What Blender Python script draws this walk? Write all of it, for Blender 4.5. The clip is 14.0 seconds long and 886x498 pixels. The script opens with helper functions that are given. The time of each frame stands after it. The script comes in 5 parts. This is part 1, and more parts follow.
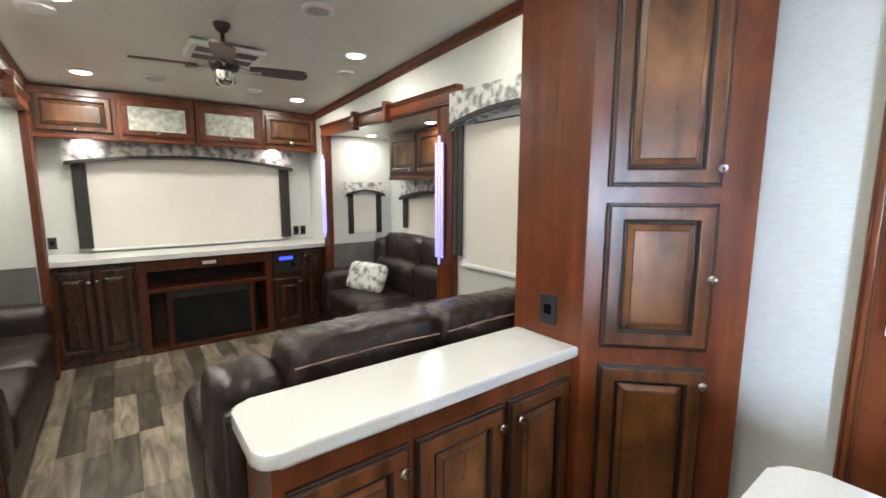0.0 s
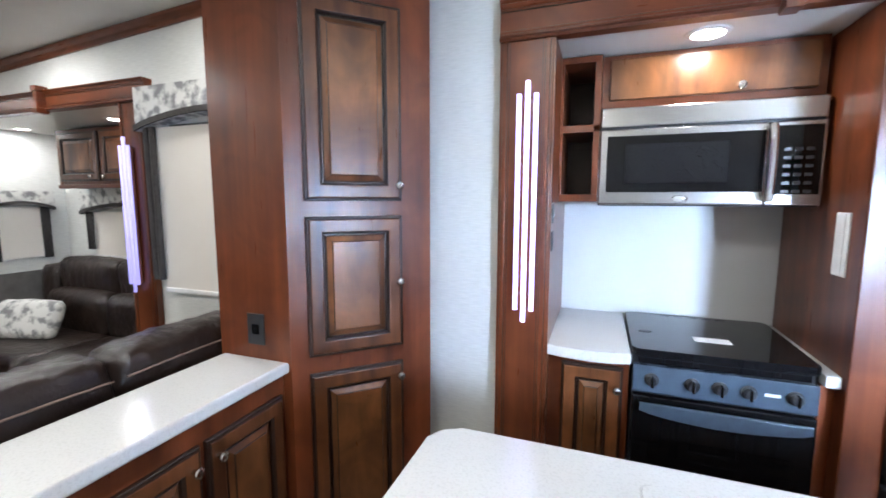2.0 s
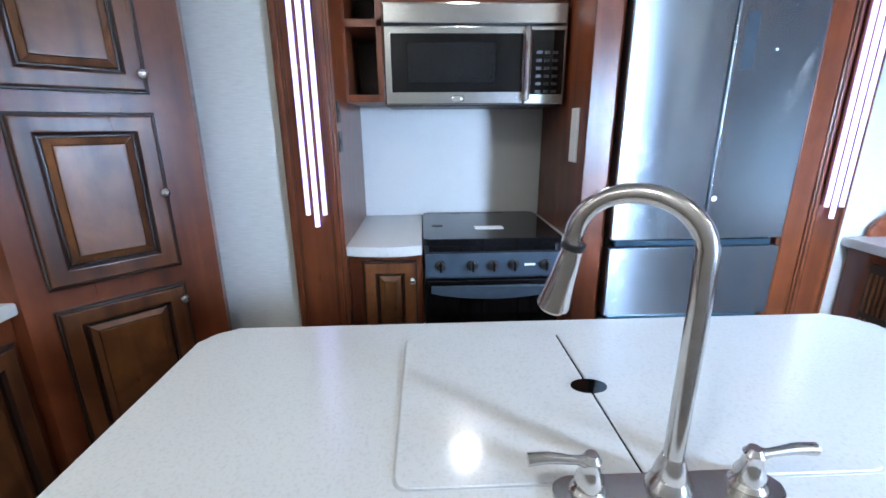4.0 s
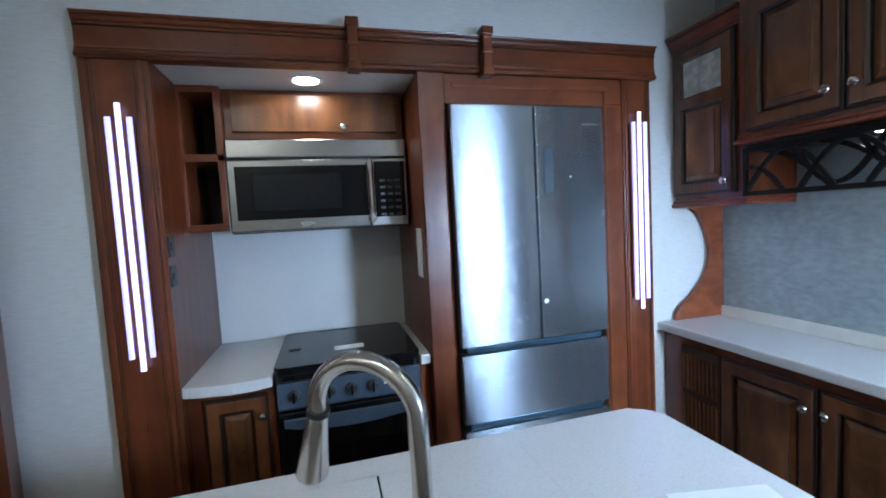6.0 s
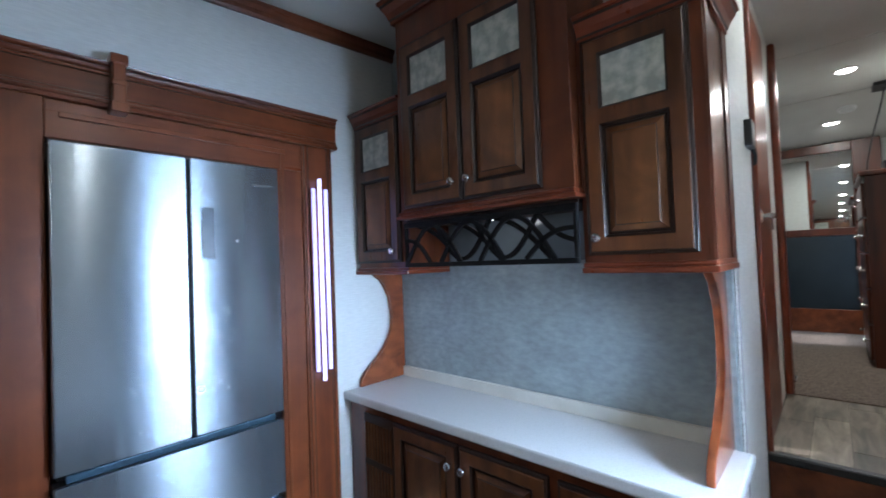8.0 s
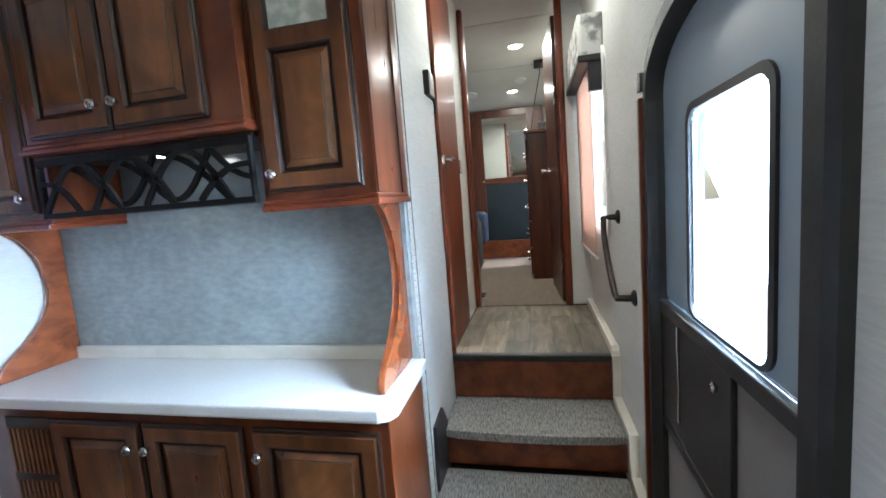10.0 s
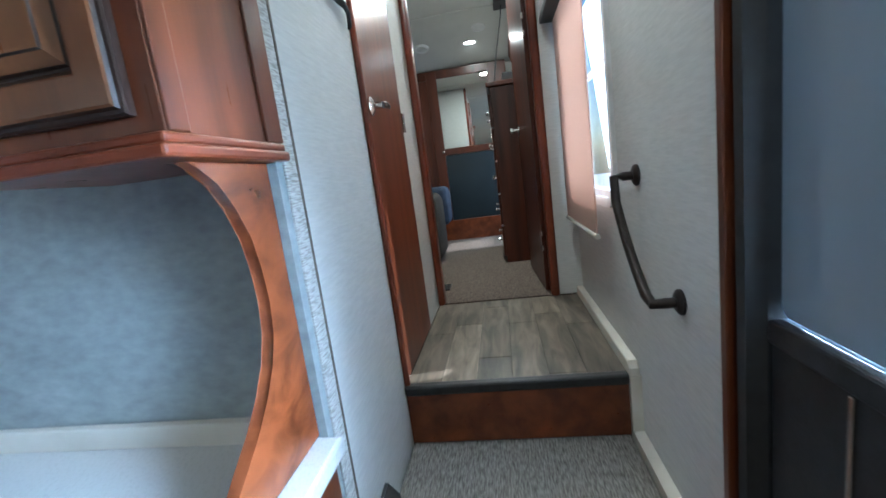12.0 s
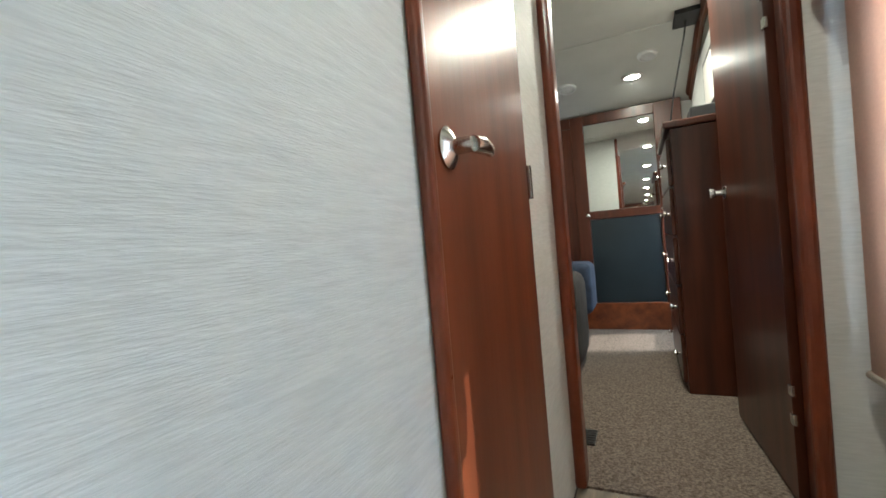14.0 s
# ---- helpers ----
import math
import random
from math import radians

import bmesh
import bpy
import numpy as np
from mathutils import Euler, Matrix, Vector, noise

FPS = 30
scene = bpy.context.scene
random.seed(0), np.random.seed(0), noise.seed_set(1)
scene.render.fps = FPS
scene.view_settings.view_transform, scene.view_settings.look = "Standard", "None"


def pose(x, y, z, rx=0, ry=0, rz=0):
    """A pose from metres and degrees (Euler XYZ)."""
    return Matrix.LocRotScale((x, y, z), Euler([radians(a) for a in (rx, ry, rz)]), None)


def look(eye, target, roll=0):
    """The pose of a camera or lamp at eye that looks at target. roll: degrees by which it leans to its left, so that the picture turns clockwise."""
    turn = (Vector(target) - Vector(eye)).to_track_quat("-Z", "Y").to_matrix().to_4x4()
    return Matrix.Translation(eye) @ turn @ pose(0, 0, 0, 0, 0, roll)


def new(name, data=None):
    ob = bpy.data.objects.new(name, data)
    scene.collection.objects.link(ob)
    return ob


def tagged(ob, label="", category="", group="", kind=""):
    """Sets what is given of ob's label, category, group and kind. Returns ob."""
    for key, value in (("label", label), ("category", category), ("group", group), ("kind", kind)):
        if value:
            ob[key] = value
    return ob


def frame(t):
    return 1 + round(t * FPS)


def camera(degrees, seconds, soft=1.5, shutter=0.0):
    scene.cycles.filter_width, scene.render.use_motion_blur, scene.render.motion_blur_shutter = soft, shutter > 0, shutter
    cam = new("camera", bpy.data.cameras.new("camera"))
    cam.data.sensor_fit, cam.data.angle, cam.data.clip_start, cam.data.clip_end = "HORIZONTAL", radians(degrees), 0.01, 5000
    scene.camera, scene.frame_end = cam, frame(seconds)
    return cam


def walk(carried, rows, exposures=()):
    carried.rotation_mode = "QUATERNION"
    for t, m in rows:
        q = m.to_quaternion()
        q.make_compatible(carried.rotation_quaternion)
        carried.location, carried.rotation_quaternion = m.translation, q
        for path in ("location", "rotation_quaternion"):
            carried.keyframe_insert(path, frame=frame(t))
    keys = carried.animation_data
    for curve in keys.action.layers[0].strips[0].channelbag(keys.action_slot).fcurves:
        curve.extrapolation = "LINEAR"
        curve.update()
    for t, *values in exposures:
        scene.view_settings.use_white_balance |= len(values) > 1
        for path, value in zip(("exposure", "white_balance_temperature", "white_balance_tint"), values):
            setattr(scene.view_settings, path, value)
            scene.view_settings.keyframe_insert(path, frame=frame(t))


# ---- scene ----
cam = camera(92.3, 14.0, soft=1.6, shutter=0.2)
EXPOSURES = [(0.0, 1.5, 6200, 11), (1.2, 1.5, 6000, 11), (2.0, 1.42, 5700, 15), (2.5, 1.25, 5550, 16), (3.0, 1.15, 5550, 17), (3.5, 1.0, 5500, 15), (6.0, 0.0, 5500, 10), (7.0, -0.08, 5450, 10), (8.0, -0.05, 5550, 11), (8.5, 0.1, 5750, 9), (9.0, 0.6, 5850, 8), (11.5, 0.25, 5700, 7), (12.0, 0.15, 5250, 4), (12.5, 0.3, 5700, 9), (13.0, 0.5, 5850, 8), (13.5, 0.48, 6000, 6), (14.0, 0.42, 6100, 5)]
PATH = [
    (0, (-0.12, 0.016, 1.453), (-1.7, 1.211, 1.176), 0.2),
    (0.5, (-0.074, 0.026, 1.461), (-1.497, 1.42, 1.278), 1.0),
    (1, (-0.04, 0.046, 1.472), (-1.32, 1.577, 1.333), 0.7),
    (1.5, (-0.02, 0.082, 1.47), (-1.028, 1.801, 1.302), -0.0),
    (2, (0.014, 0.114, 1.472), (-0.673, 1.978, 1.238), 0.1),
    (2.5, (0.033, 0.113, 1.439), (-0.355, 2.048, 1.118), -1.5),
    (3, (0.054, 0.118, 1.387), (-0.152, 2.047, 0.899), -0.9),
    (3.5, (0.112, 0.131, 1.364), (0.059, 2.043, 0.779), -0.2),
    (6, (0.378, 0.079, 1.459), (0.899, 2.005, 1.324), -3.1),
    (6.5, (0.497, 0.075, 1.484), (1.183, 1.953, 1.452), -1.8),
    (7, (0.596, 0.06, 1.485), (1.546, 1.819, 1.474), -0.5),
    (7.5, (0.672, 0.054, 1.491), (1.855, 1.666, 1.502), -1.9),
    (8, (0.736, 0.039, 1.515), (2.209, 1.391, 1.565), -2.2),
    (8.5, (0.762, -0.003, 1.504), (2.487, 1.007, 1.568), -1.5),
    (9, (0.806, -0.091, 1.497), (2.688, 0.586, 1.531), -2.5),
    (11.5, (1.261, -0.177, 1.386), (3.202, 0.122, 1.009), -5.0),
    (12, (1.53, -0.124, 1.392), (3.48, 0.169, 1.059), -7.5),
    (12.5, (1.811, -0.077, 1.434), (3.776, 0.196, 1.178), -6.2),
    (13, (2.01, -0.064, 1.474), (3.932, 0.486, 1.406), -5.2),
    (13.5, (2.213, -0.02, 1.517), (4.029, 0.819, 1.511), -3.6),
    (14, (2.38, 0.02, 1.511), (4.189, 0.873, 1.486), -4.9),
]
walk(cam, [(t, look(e, g, r)) for t, e, g, r in PATH], EXPOSURES)

# ---- world and lights ----
world = bpy.data.worlds.new("sky")
scene.world = world
world.use_nodes = True
wn = world.node_tree
sky = wn.nodes.new("ShaderNodeTexSky")
sky.sky_type, sky.sun_disc = "NISHITA", False
sky.sun_elevation, sky.sun_rotation = radians(42), radians(170)
wn.nodes["Background"].inputs["Strength"].default_value = 0.14
wn.links.new(sky.outputs[0], wn.nodes["Background"].inputs["Color"])

sun = new("sun", bpy.data.lights.new("sun", "SUN"))
sun.data.energy, sun.data.angle, sun.data.color = 5.0, radians(0.6), (1.0, 0.95, 0.88)
sun.matrix_world = look((0, 0, 0), (-0.13, 0.73, -0.66))


def area(name, m, sx, sy, watts, colour, shape="RECTANGLE"):
    lamp = new(name, bpy.data.lights.new(name, "AREA"))
    lamp.data.shape, lamp.data.size, lamp.data.size_y = shape, sx, sy
    lamp.data.energy, lamp.data.color = watts, colour
    lamp.matrix_world = m
    return lamp


DAY = (0.66, 0.82, 1.0)
area("daylight_entry_door", look((2.05, -1.0, 1.44), (1.60, 0.0, 0.88)), 1.1, 0.85, 225, DAY).data.spread = radians(124)
area("daylight_hall_window", look((3.33, -0.60, 1.68), (3.33, 1.0, 1.5)), 0.6, 0.7, 7.5, DAY)
area("daylight_bedroom_window", look((5.74, -0.495, 1.53), (5.70, 0.6, 0.7)), 0.5, 0.13, 7.0, DAY)


def ceiling_height(x):
    """The ceiling slopes over the living room and galley, runs level over the hall and falls towards the front."""
    return min(2.66, 2.53 + 0.058 * x, 2.66 - 0.235 * (x - 5.20))


# ---- materials ----
def material(name):
    m = bpy.data.materials.new(name)
    m.use_nodes = True
    return m, m.node_tree.nodes, m.node_tree.links, m.node_tree.nodes["Principled BSDF"]


def ramp(nodes, stops):
    r = nodes.new("ShaderNodeValToRGB")
    el = r.color_ramp.elements
    while len(el) < len(stops):
        el.new(0.5)
    for e, (p, c) in zip(el, stops):
        e.position, e.color = p, (*c, 1)
    return r


def surface(name, dark, light, scale=8, stretch=(1, 1, 1), detail=6, rough=(0.4, 0.5), bump=0.1, bump_scale=None,
            metal=0.0, lo=0.3, hi=0.7, coat=0.0, vary=0.0, spec=0.5, deep=0.004, turn=(0, 0, 0), swirl=0.0, mottle=0.0):
    """A procedural surface: two-tone noise colour, broken roughness, fine bump."""
    m, nodes, links, p = material(name)
    mp = nodes.new("ShaderNodeMapping")
    geo = nodes.new("ShaderNodeNewGeometry")
    mp.inputs["Scale"].default_value, mp.inputs["Rotation"].default_value = stretch, [radians(a) for a in turn]
    links.new(geo.outputs["Position"], mp.inputs["Vector"])
    n1, n2 = nodes.new("ShaderNodeTexNoise"), nodes.new("ShaderNodeTexNoise")
    n1.inputs["Scale"].default_value, n1.inputs["Detail"].default_value = scale, detail
    n2.inputs["Scale"].default_value, n2.inputs["Detail"].default_value = bump_scale or scale * 6, 4
    n1.inputs["Distortion"].default_value = swirl
    links.new(mp.outputs[0], n1.inputs["Vector"])
    links.new(mp.outputs[0], n2.inputs["Vector"])
    r = ramp(nodes, [(lo, dark), (hi, light)])
    links.new(n1.outputs["Fac"], r.inputs[0])
    out = r.outputs[0]
    if mottle:
        n3, m3 = nodes.new("ShaderNodeTexNoise"), nodes.new("ShaderNodeMapRange")
        n3.inputs["Scale"].default_value, n3.inputs["Detail"].default_value, n3.inputs["Distortion"].default_value = 5.5, 3, 1.2
        m3.inputs["From Min"].default_value, m3.inputs["From Max"].default_value = 0.3, 0.7
        m3.inputs["To Min"].default_value, m3.inputs["To Max"].default_value = 1 - mottle, 1 + mottle
        h3 = nodes.new("ShaderNodeHueSaturation")
        links.new(geo.outputs["Position"], n3.inputs["Vector"])
        links.new(n3.outputs["Fac"], m3.inputs["Value"])
        links.new(m3.outputs[0], h3.inputs["Value"])
        links.new(out, h3.inputs["Color"])
        out = h3.outputs[0]
    if vary:
        info, hsv = nodes.new("ShaderNodeObjectInfo"), nodes.new("ShaderNodeHueSaturation")
        mr = nodes.new("ShaderNodeMapRange")
        mr.inputs["To Min"].default_value, mr.inputs["To Max"].default_value = 1 - vary, 1 + vary
        links.new(info.outputs["Random"], mr.inputs["Value"])
        links.new(mr.outputs[0], hsv.inputs["Value"])
        links.new(out, hsv.inputs["Color"])
        out = hsv.outputs[0]
    links.new(out, p.inputs["Base Color"])
    rr = nodes.new("ShaderNodeMapRange")
    rr.inputs["To Min"].default_value, rr.inputs["To Max"].default_value = rough
    links.new(n2.outputs["Fac"], rr.inputs["Value"])
    links.new(rr.outputs[0], p.inputs["Roughness"])
    if bump:
        b = nodes.new("ShaderNodeBump")
        b.inputs["Strength"].default_value, b.inputs["Distance"].default_value = bump, deep
        links.new(n2.outputs["Fac"], b.inputs["Height"])
        links.new(b.outputs[0], p.inputs["Normal"])
    p.inputs["Metallic"].default_value = metal
    p.inputs["Coat Weight"].default_value, p.inputs["Coat Roughness"].default_value = coat, 0.22
    p.inputs["Specular IOR Level"].default_value = spec
    return m


def glowing(name, colour, strength):
    m, nodes, links, p = material(name)
    p.inputs["Base Color"].default_value = (*colour, 1)
    p.inputs["Emission Color"].default_value = (*colour, 1)
    p.inputs["Emission Strength"].default_value = strength
    return m


GRAIN = dict(detail=6, rough=(0.25, 0.33), bump=0.03, bump_scale=14, coat=0.12, spec=0.40)
WOOD = surface("stained_maple", (0.046, 0.0105, 0.0038), (0.172, 0.0455, 0.0150), 2.6, (5, 5, 0.30), vary=0.10, lo=0.25, hi=0.75, swirl=0.25, mottle=0.22, **GRAIN)
WOOD_H = surface("stained_maple_lengthwise", (0.046, 0.0105, 0.0038), (0.172, 0.0455, 0.0150), 2.6, (0.30, 5, 5), vary=0.10, lo=0.25, hi=0.75, swirl=0.25, mottle=0.22, **GRAIN)
RED_TRIM = surface("cherry_stained_trim", (0.078, 0.0150, 0.0060), (0.215, 0.0480, 0.0175), 2.6, (1.2, 1.2, 1.2), vary=0.06, lo=0.25, hi=0.75, swirl=0.3, mottle=0.18, **GRAIN)
# light tone raised to put the ceiling's golden gloss into the panel colour
PANEL = surface("glazed_maple_sheen_panel", (0.048, 0.0170, 0.0060), (0.215, 0.0850, 0.0290), 3.0, (3.4, 3.4, 0.8), vary=0.15, lo=0.25, hi=0.78, swirl=0.5, mottle=0.36, **GRAIN)
DOOR_WOOD = surface("brown_stained_maple_door", (0.042, 0.0135, 0.0048), (0.150, 0.0540, 0.0185), 3.0, (5, 5, 0.4), vary=0.10, swirl=0.3, mottle=0.25, **GRAIN)
GLAZE_AND_SHADE = surface("dark_glaze_and_edge_shade", (0.012, 0.0048, 0.0026), (0.026, 0.0105, 0.0052), 9, rough=(0.3, 0.5), bump=0.03)
DARK_WOOD = surface("dark_stained_door", (0.030, 0.0080, 0.0040), (0.090, 0.0230, 0.0098), 2.5, (7, 7, 0.5), 8, (0.28, 0.36), 0.0, 60, coat=0.05, spec=0.35)
# darker copy of the stained maple; the console's shade is in the colour
CONSOLE_SHADED = surface("shaded_console_maple", (0.018, 0.0068, 0.0032), (0.048, 0.0185, 0.0085), 3.0, (6, 6, 0.7), 6, (0.22, 0.32), 0.02, 40, coat=0.1)
BURL = surface("burl_veneer", (0.085, 0.0200, 0.0072), (0.215, 0.0560, 0.0185), 11, (0.7, 1.0, 1.3), 7, (0.18, 0.30), 0.04, 60, lo=0.25, hi=0.60, coat=0.2, turn=(0, 35, 0), swirl=1.1, mottle=0.18)
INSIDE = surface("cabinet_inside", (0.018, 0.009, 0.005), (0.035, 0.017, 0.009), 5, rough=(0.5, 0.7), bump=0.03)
WALL = surface("linen_wallpaper", (0.57, 0.575, 0.555), (0.66, 0.665, 0.64), 26, (0.8, 0.8, 7), 8, (0.6, 0.8), 0.22, 80)
WEAVE = surface("coarse_woven_border", (0.31, 0.30, 0.27), (0.56, 0.56, 0.53), 60, (0.8, 0.8, 6.0), 8, (0.7, 0.85), 0.4, 60, lo=0.36, hi=0.58)
LINEN = surface("woven_grey_wallcovering", (0.255, 0.292, 0.296), (0.338, 0.380, 0.386), 30, (1.1, 0.8, 1.6), 9, (0.55, 0.8), 0.12, 150, mottle=0.10)
CEIL = surface("white_ceiling_panel", (0.62, 0.62, 0.58), (0.68, 0.68, 0.64), 5, rough=(0.25, 0.4), bump=0.02)
QUARTZ = surface("white_solid_surface", (0.57, 0.57, 0.555), (0.63, 0.63, 0.615), 180, rough=(0.10, 0.2), bump=0.0, lo=0.35, hi=0.5)
LEATHER = surface("dark_brown_leather", (0.010, 0.006, 0.005), (0.026, 0.016, 0.012), 7, detail=8, rough=(0.24, 0.40), bump=0.55, bump_scale=24, deep=0.014)
CARPET = surface("taupe_carpet", (0.068, 0.051, 0.041), (0.215, 0.170, 0.140), 110, rough=(0.9, 1.0), bump=0.9, bump_scale=220, spec=0.1)
STEP_CARPET = surface("grey_step_carpet", (0.13, 0.122, 0.115), (0.42, 0.40, 0.375), 70, (0.5, 3, 1), 5, (0.9, 1.0), 0.9, 200, spec=0.1)
STEEL = surface("brushed_steel", (0.42, 0.475, 0.53), (0.44, 0.495, 0.55), 40, (0.25, 30, 30), 4, (0.18, 0.21), 0, 60, metal=0.90)
for _q in (STEEL,):
    _p, _t = _q.node_tree.nodes["Principled BSDF"], _q.node_tree.nodes.new("ShaderNodeTangent")
    _t.direction_type, _t.axis = "RADIAL", "Z"
    _q.node_tree.links.new(_t.outputs[0], _p.inputs["Tangent"])
    _p.inputs["Anisotropic"].default_value, _p.inputs["Anisotropic Rotation"].default_value = 1.0, 0.25
STEEL_H = surface("brushed_steel_lengthwise", (0.38, 0.37, 0.36), (0.46, 0.45, 0.44), 40, (0.25, 30, 30), 4, (0.18, 0.28), 0.02, 60, metal=1.0)
NICKEL = surface("satin_nickel", (0.55, 0.53, 0.50), (0.66, 0.64, 0.61), 20, rough=(0.16, 0.26), bump=0, metal=1.0)
BRONZE = surface("oil_rubbed_bronze", (0.025, 0.020, 0.018), (0.06, 0.05, 0.045), 30, rough=(0.3, 0.45), bump=0.03, metal=0.6)
BLACK = surface("black_enamel", (0.004, 0.004, 0.0045), (0.008, 0.008, 0.009), 6, rough=(0.03, 0.06), bump=0, spec=0.38)
BLACK_MATT = surface("black_plastic", (0.012, 0.012, 0.013), (0.022, 0.022, 0.024), 30, rough=(0.35, 0.5), bump=0.05)
IRON = surface("black_lacquered_iron", (0.003, 0.003, 0.003), (0.007, 0.007, 0.007), 20, rough=(0.6, 0.75), bump=0.02, spec=0.2)
SCREEN = surface("dark_glass", (0.003, 0.003, 0.003), (0.005, 0.005, 0.006), 4, rough=(0.03, 0.05), bump=0, spec=0.28)
CHARCOAL = surface("charcoal_fabric", (0.022, 0.019, 0.018), (0.045, 0.040, 0.038), 60, rough=(0.7, 0.9), bump=0.3, bump_scale=150)
SHADE = surface("cream_roller_shade", (0.70, 0.66, 0.61), (0.72, 0.685, 0.635), 6, rough=(0.7, 0.85), bump=0.06, bump_scale=200)


def sheer(name, colour, through_share):
    """Cloth that scatters part of the light through."""
    m, nodes, links, p = material(name)
    n = nodes.new("ShaderNodeTexNoise")
    n.inputs["Scale"].default_value = 120
    geo = nodes.new("ShaderNodeNewGeometry")
    links.new(geo.outputs["Position"], n.inputs["Vector"])
    r = ramp(nodes, [(0.3, tuple(c * 0.92 for c in colour)), (0.7, colour)])
    links.new(n.outputs["Fac"], r.inputs[0])
    tr, mix = nodes.new("ShaderNodeBsdfTranslucent"), nodes.new("ShaderNodeMixShader")
    mix.inputs[0].default_value = through_share
    p.inputs["Roughness"].default_value = 0.8
    links.new(r.outputs[0], p.inputs["Base Color"])
    links.new(r.outputs[0], tr.inputs["Color"])
    links.new(p.outputs[0], mix.inputs[1])
    links.new(tr.outputs[0], mix.inputs[2])
    links.new(mix.outputs[0], nodes["Material Output"].inputs["Surface"])
    return m


PEACH = sheer("peach_roller_shade", (0.69, 0.51, 0.42), 0.50)
PRINT = surface("grey_leaf_print", (0.20, 0.20, 0.205), (0.60, 0.60, 0.58), 17, detail=5, rough=(0.7, 0.9), bump=0.15, lo=0.40, hi=0.54)
SPLASH = surface("smooth_backsplash", (0.62, 0.63, 0.62), (0.66, 0.67, 0.66), 4, rough=(0.3, 0.4), bump=0.01)
SEEDY = surface("antiqued_patterned_glass", (0.36, 0.38, 0.34), (0.58, 0.59, 0.52), 22, detail=6, rough=(0.08, 0.2), bump=0.5, bump_scale=40, lo=0.40, hi=0.62)
PLASTIC = surface("white_plastic", (0.70, 0.70, 0.69), (0.78, 0.78, 0.77), 20, rough=(0.35, 0.5), bump=0)
TRIM_CREAM = surface("cream_trim", (0.62, 0.59, 0.52), (0.70, 0.67, 0.60), 10, rough=(0.4, 0.55), bump=0.02)
GREY_WALL = surface("grey_slide_lining", (0.10, 0.095, 0.09), (0.15, 0.14, 0.135), 12, rough=(0.6, 0.8), bump=0.1)
PLANK = surface("weathered_plank_vinyl", (0.050, 0.041, 0.030), (0.232, 0.190, 0.142), 3.4, (1.2, 7, 7), 10, (0.30, 0.46), 0.10, 30, lo=0.30, hi=0.70, vary=0.68, swirl=0.6)
SUBFLOOR = surface("plank_joint", (0.06, 0.052, 0.044), (0.08, 0.07, 0.06), 20, rough=(0.6, 0.8), bump=0)
TEAL_PANEL = surface("dark_teal_panel", (0.008, 0.013, 0.016), (0.012, 0.018, 0.022), 5, rough=(0.28, 0.36), bump=0)
NAVY = surface("navy_bedding", (0.015, 0.022, 0.04), (0.03, 0.045, 0.08), 20, rough=(0.8, 0.95), bump=0.2)
TAUPE = surface("grey_brown_bedding", (0.030, 0.024, 0.020), (0.052, 0.043, 0.036), 20, rough=(0.8, 0.95), bump=0.2)
LED = glowing("cool_led_tube", (0.66, 0.62, 1.0), 2.0)
LED_DIM = glowing("dim_violet_led_tube", (0.52, 0.47, 1.0), 0.31)
LED_SIDE = glowing("violet_led_tube", (0.60, 0.55, 1.0), 1.3)
LAMP = glowing("warm_led_lens", (1.0, 0.93, 0.82), 22.0)
BLUE = glowing("blue_display", (0.03, 0.05, 1.0), 1.3)
ROOF = surface("white_roof_skin", (0.5, 0.5, 0.5), (0.6, 0.6, 0.6), 4, rough=(0.5, 0.7), bump=0)
# ground colour raised towards white to stand in for the blown-out daylight
LOT = surface("glare_white_lot", (0.66, 0.66, 0.65), (0.80, 0.80, 0.79), 6, rough=(0.9, 1.0), bump=0.3)

MIRROR, _n, _l, _p = material("mirror_glass")
_p.inputs["Base Color"].default_value = (0.85, 0.87, 0.86, 1)
_p.inputs["Metallic"].default_value, _p.inputs["Roughness"].default_value = 1.0, 0.01
GLASS, _n, _l, _p = material("window_glass")
_p.inputs["Base Color"].default_value = (0.95, 0.97, 0.97, 1)
_p.inputs["Roughness"].default_value, _p.inputs["Transmission Weight"].default_value, _p.inputs["IOR"].default_value = 0.02, 1.0, 1.1


# ---- building helpers ----
PLACE = {}


def thing(name, base, label, category, group="", kind=""):
    ob = new(name)
    ob.empty_display_size = 0.1
    ob.location = base
    PLACE[ob] = Vector(base)
    return tagged(ob, label, category, group, kind)


def mesh_object(name, bm, mats, smooth=True):
    me = bpy.data.meshes.new(name)
    if len(bm.faces):
        lo = Vector([min(v.co[k] for v in bm.verts) for k in range(3)])
        hi = Vector([max(v.co[k] for v in bm.verts) for k in range(3)])
    c = Vector(((lo.x + hi.x) / 2, (lo.y + hi.y) / 2, lo.z))
    bmesh.ops.translate(bm, verts=bm.verts, vec=-c)
    bmesh.ops.recalc_face_normals(bm, faces=bm.faces)
    if smooth:
        for e in bm.edges:
            if len(e.link_faces) == 2 and e.calc_face_angle(0) > 0.6:
                e.smooth = False
    for f in bm.faces:
        if f.calc_area() > 0.006:
            f.smooth = False
    bm.to_mesh(me)
    bm.free()
    for m in mats if isinstance(mats, (list, tuple)) else (mats,):
        me.materials.append(m)
    ob = new(name, me)
    ob.location = c
    PLACE[ob] = c
    return ob


def part(name, bm, mat, parent, label=""):
    ob = mesh_object(name, bm, mat)
    ob.parent = parent
    ob.matrix_parent_inverse = Matrix.Translation(-PLACE[parent])
    return tagged(ob, label)


def single(name, bm, mat, label, category, group="", kind=""):
    return tagged(mesh_object(name, bm, mat), label, category, group, kind)


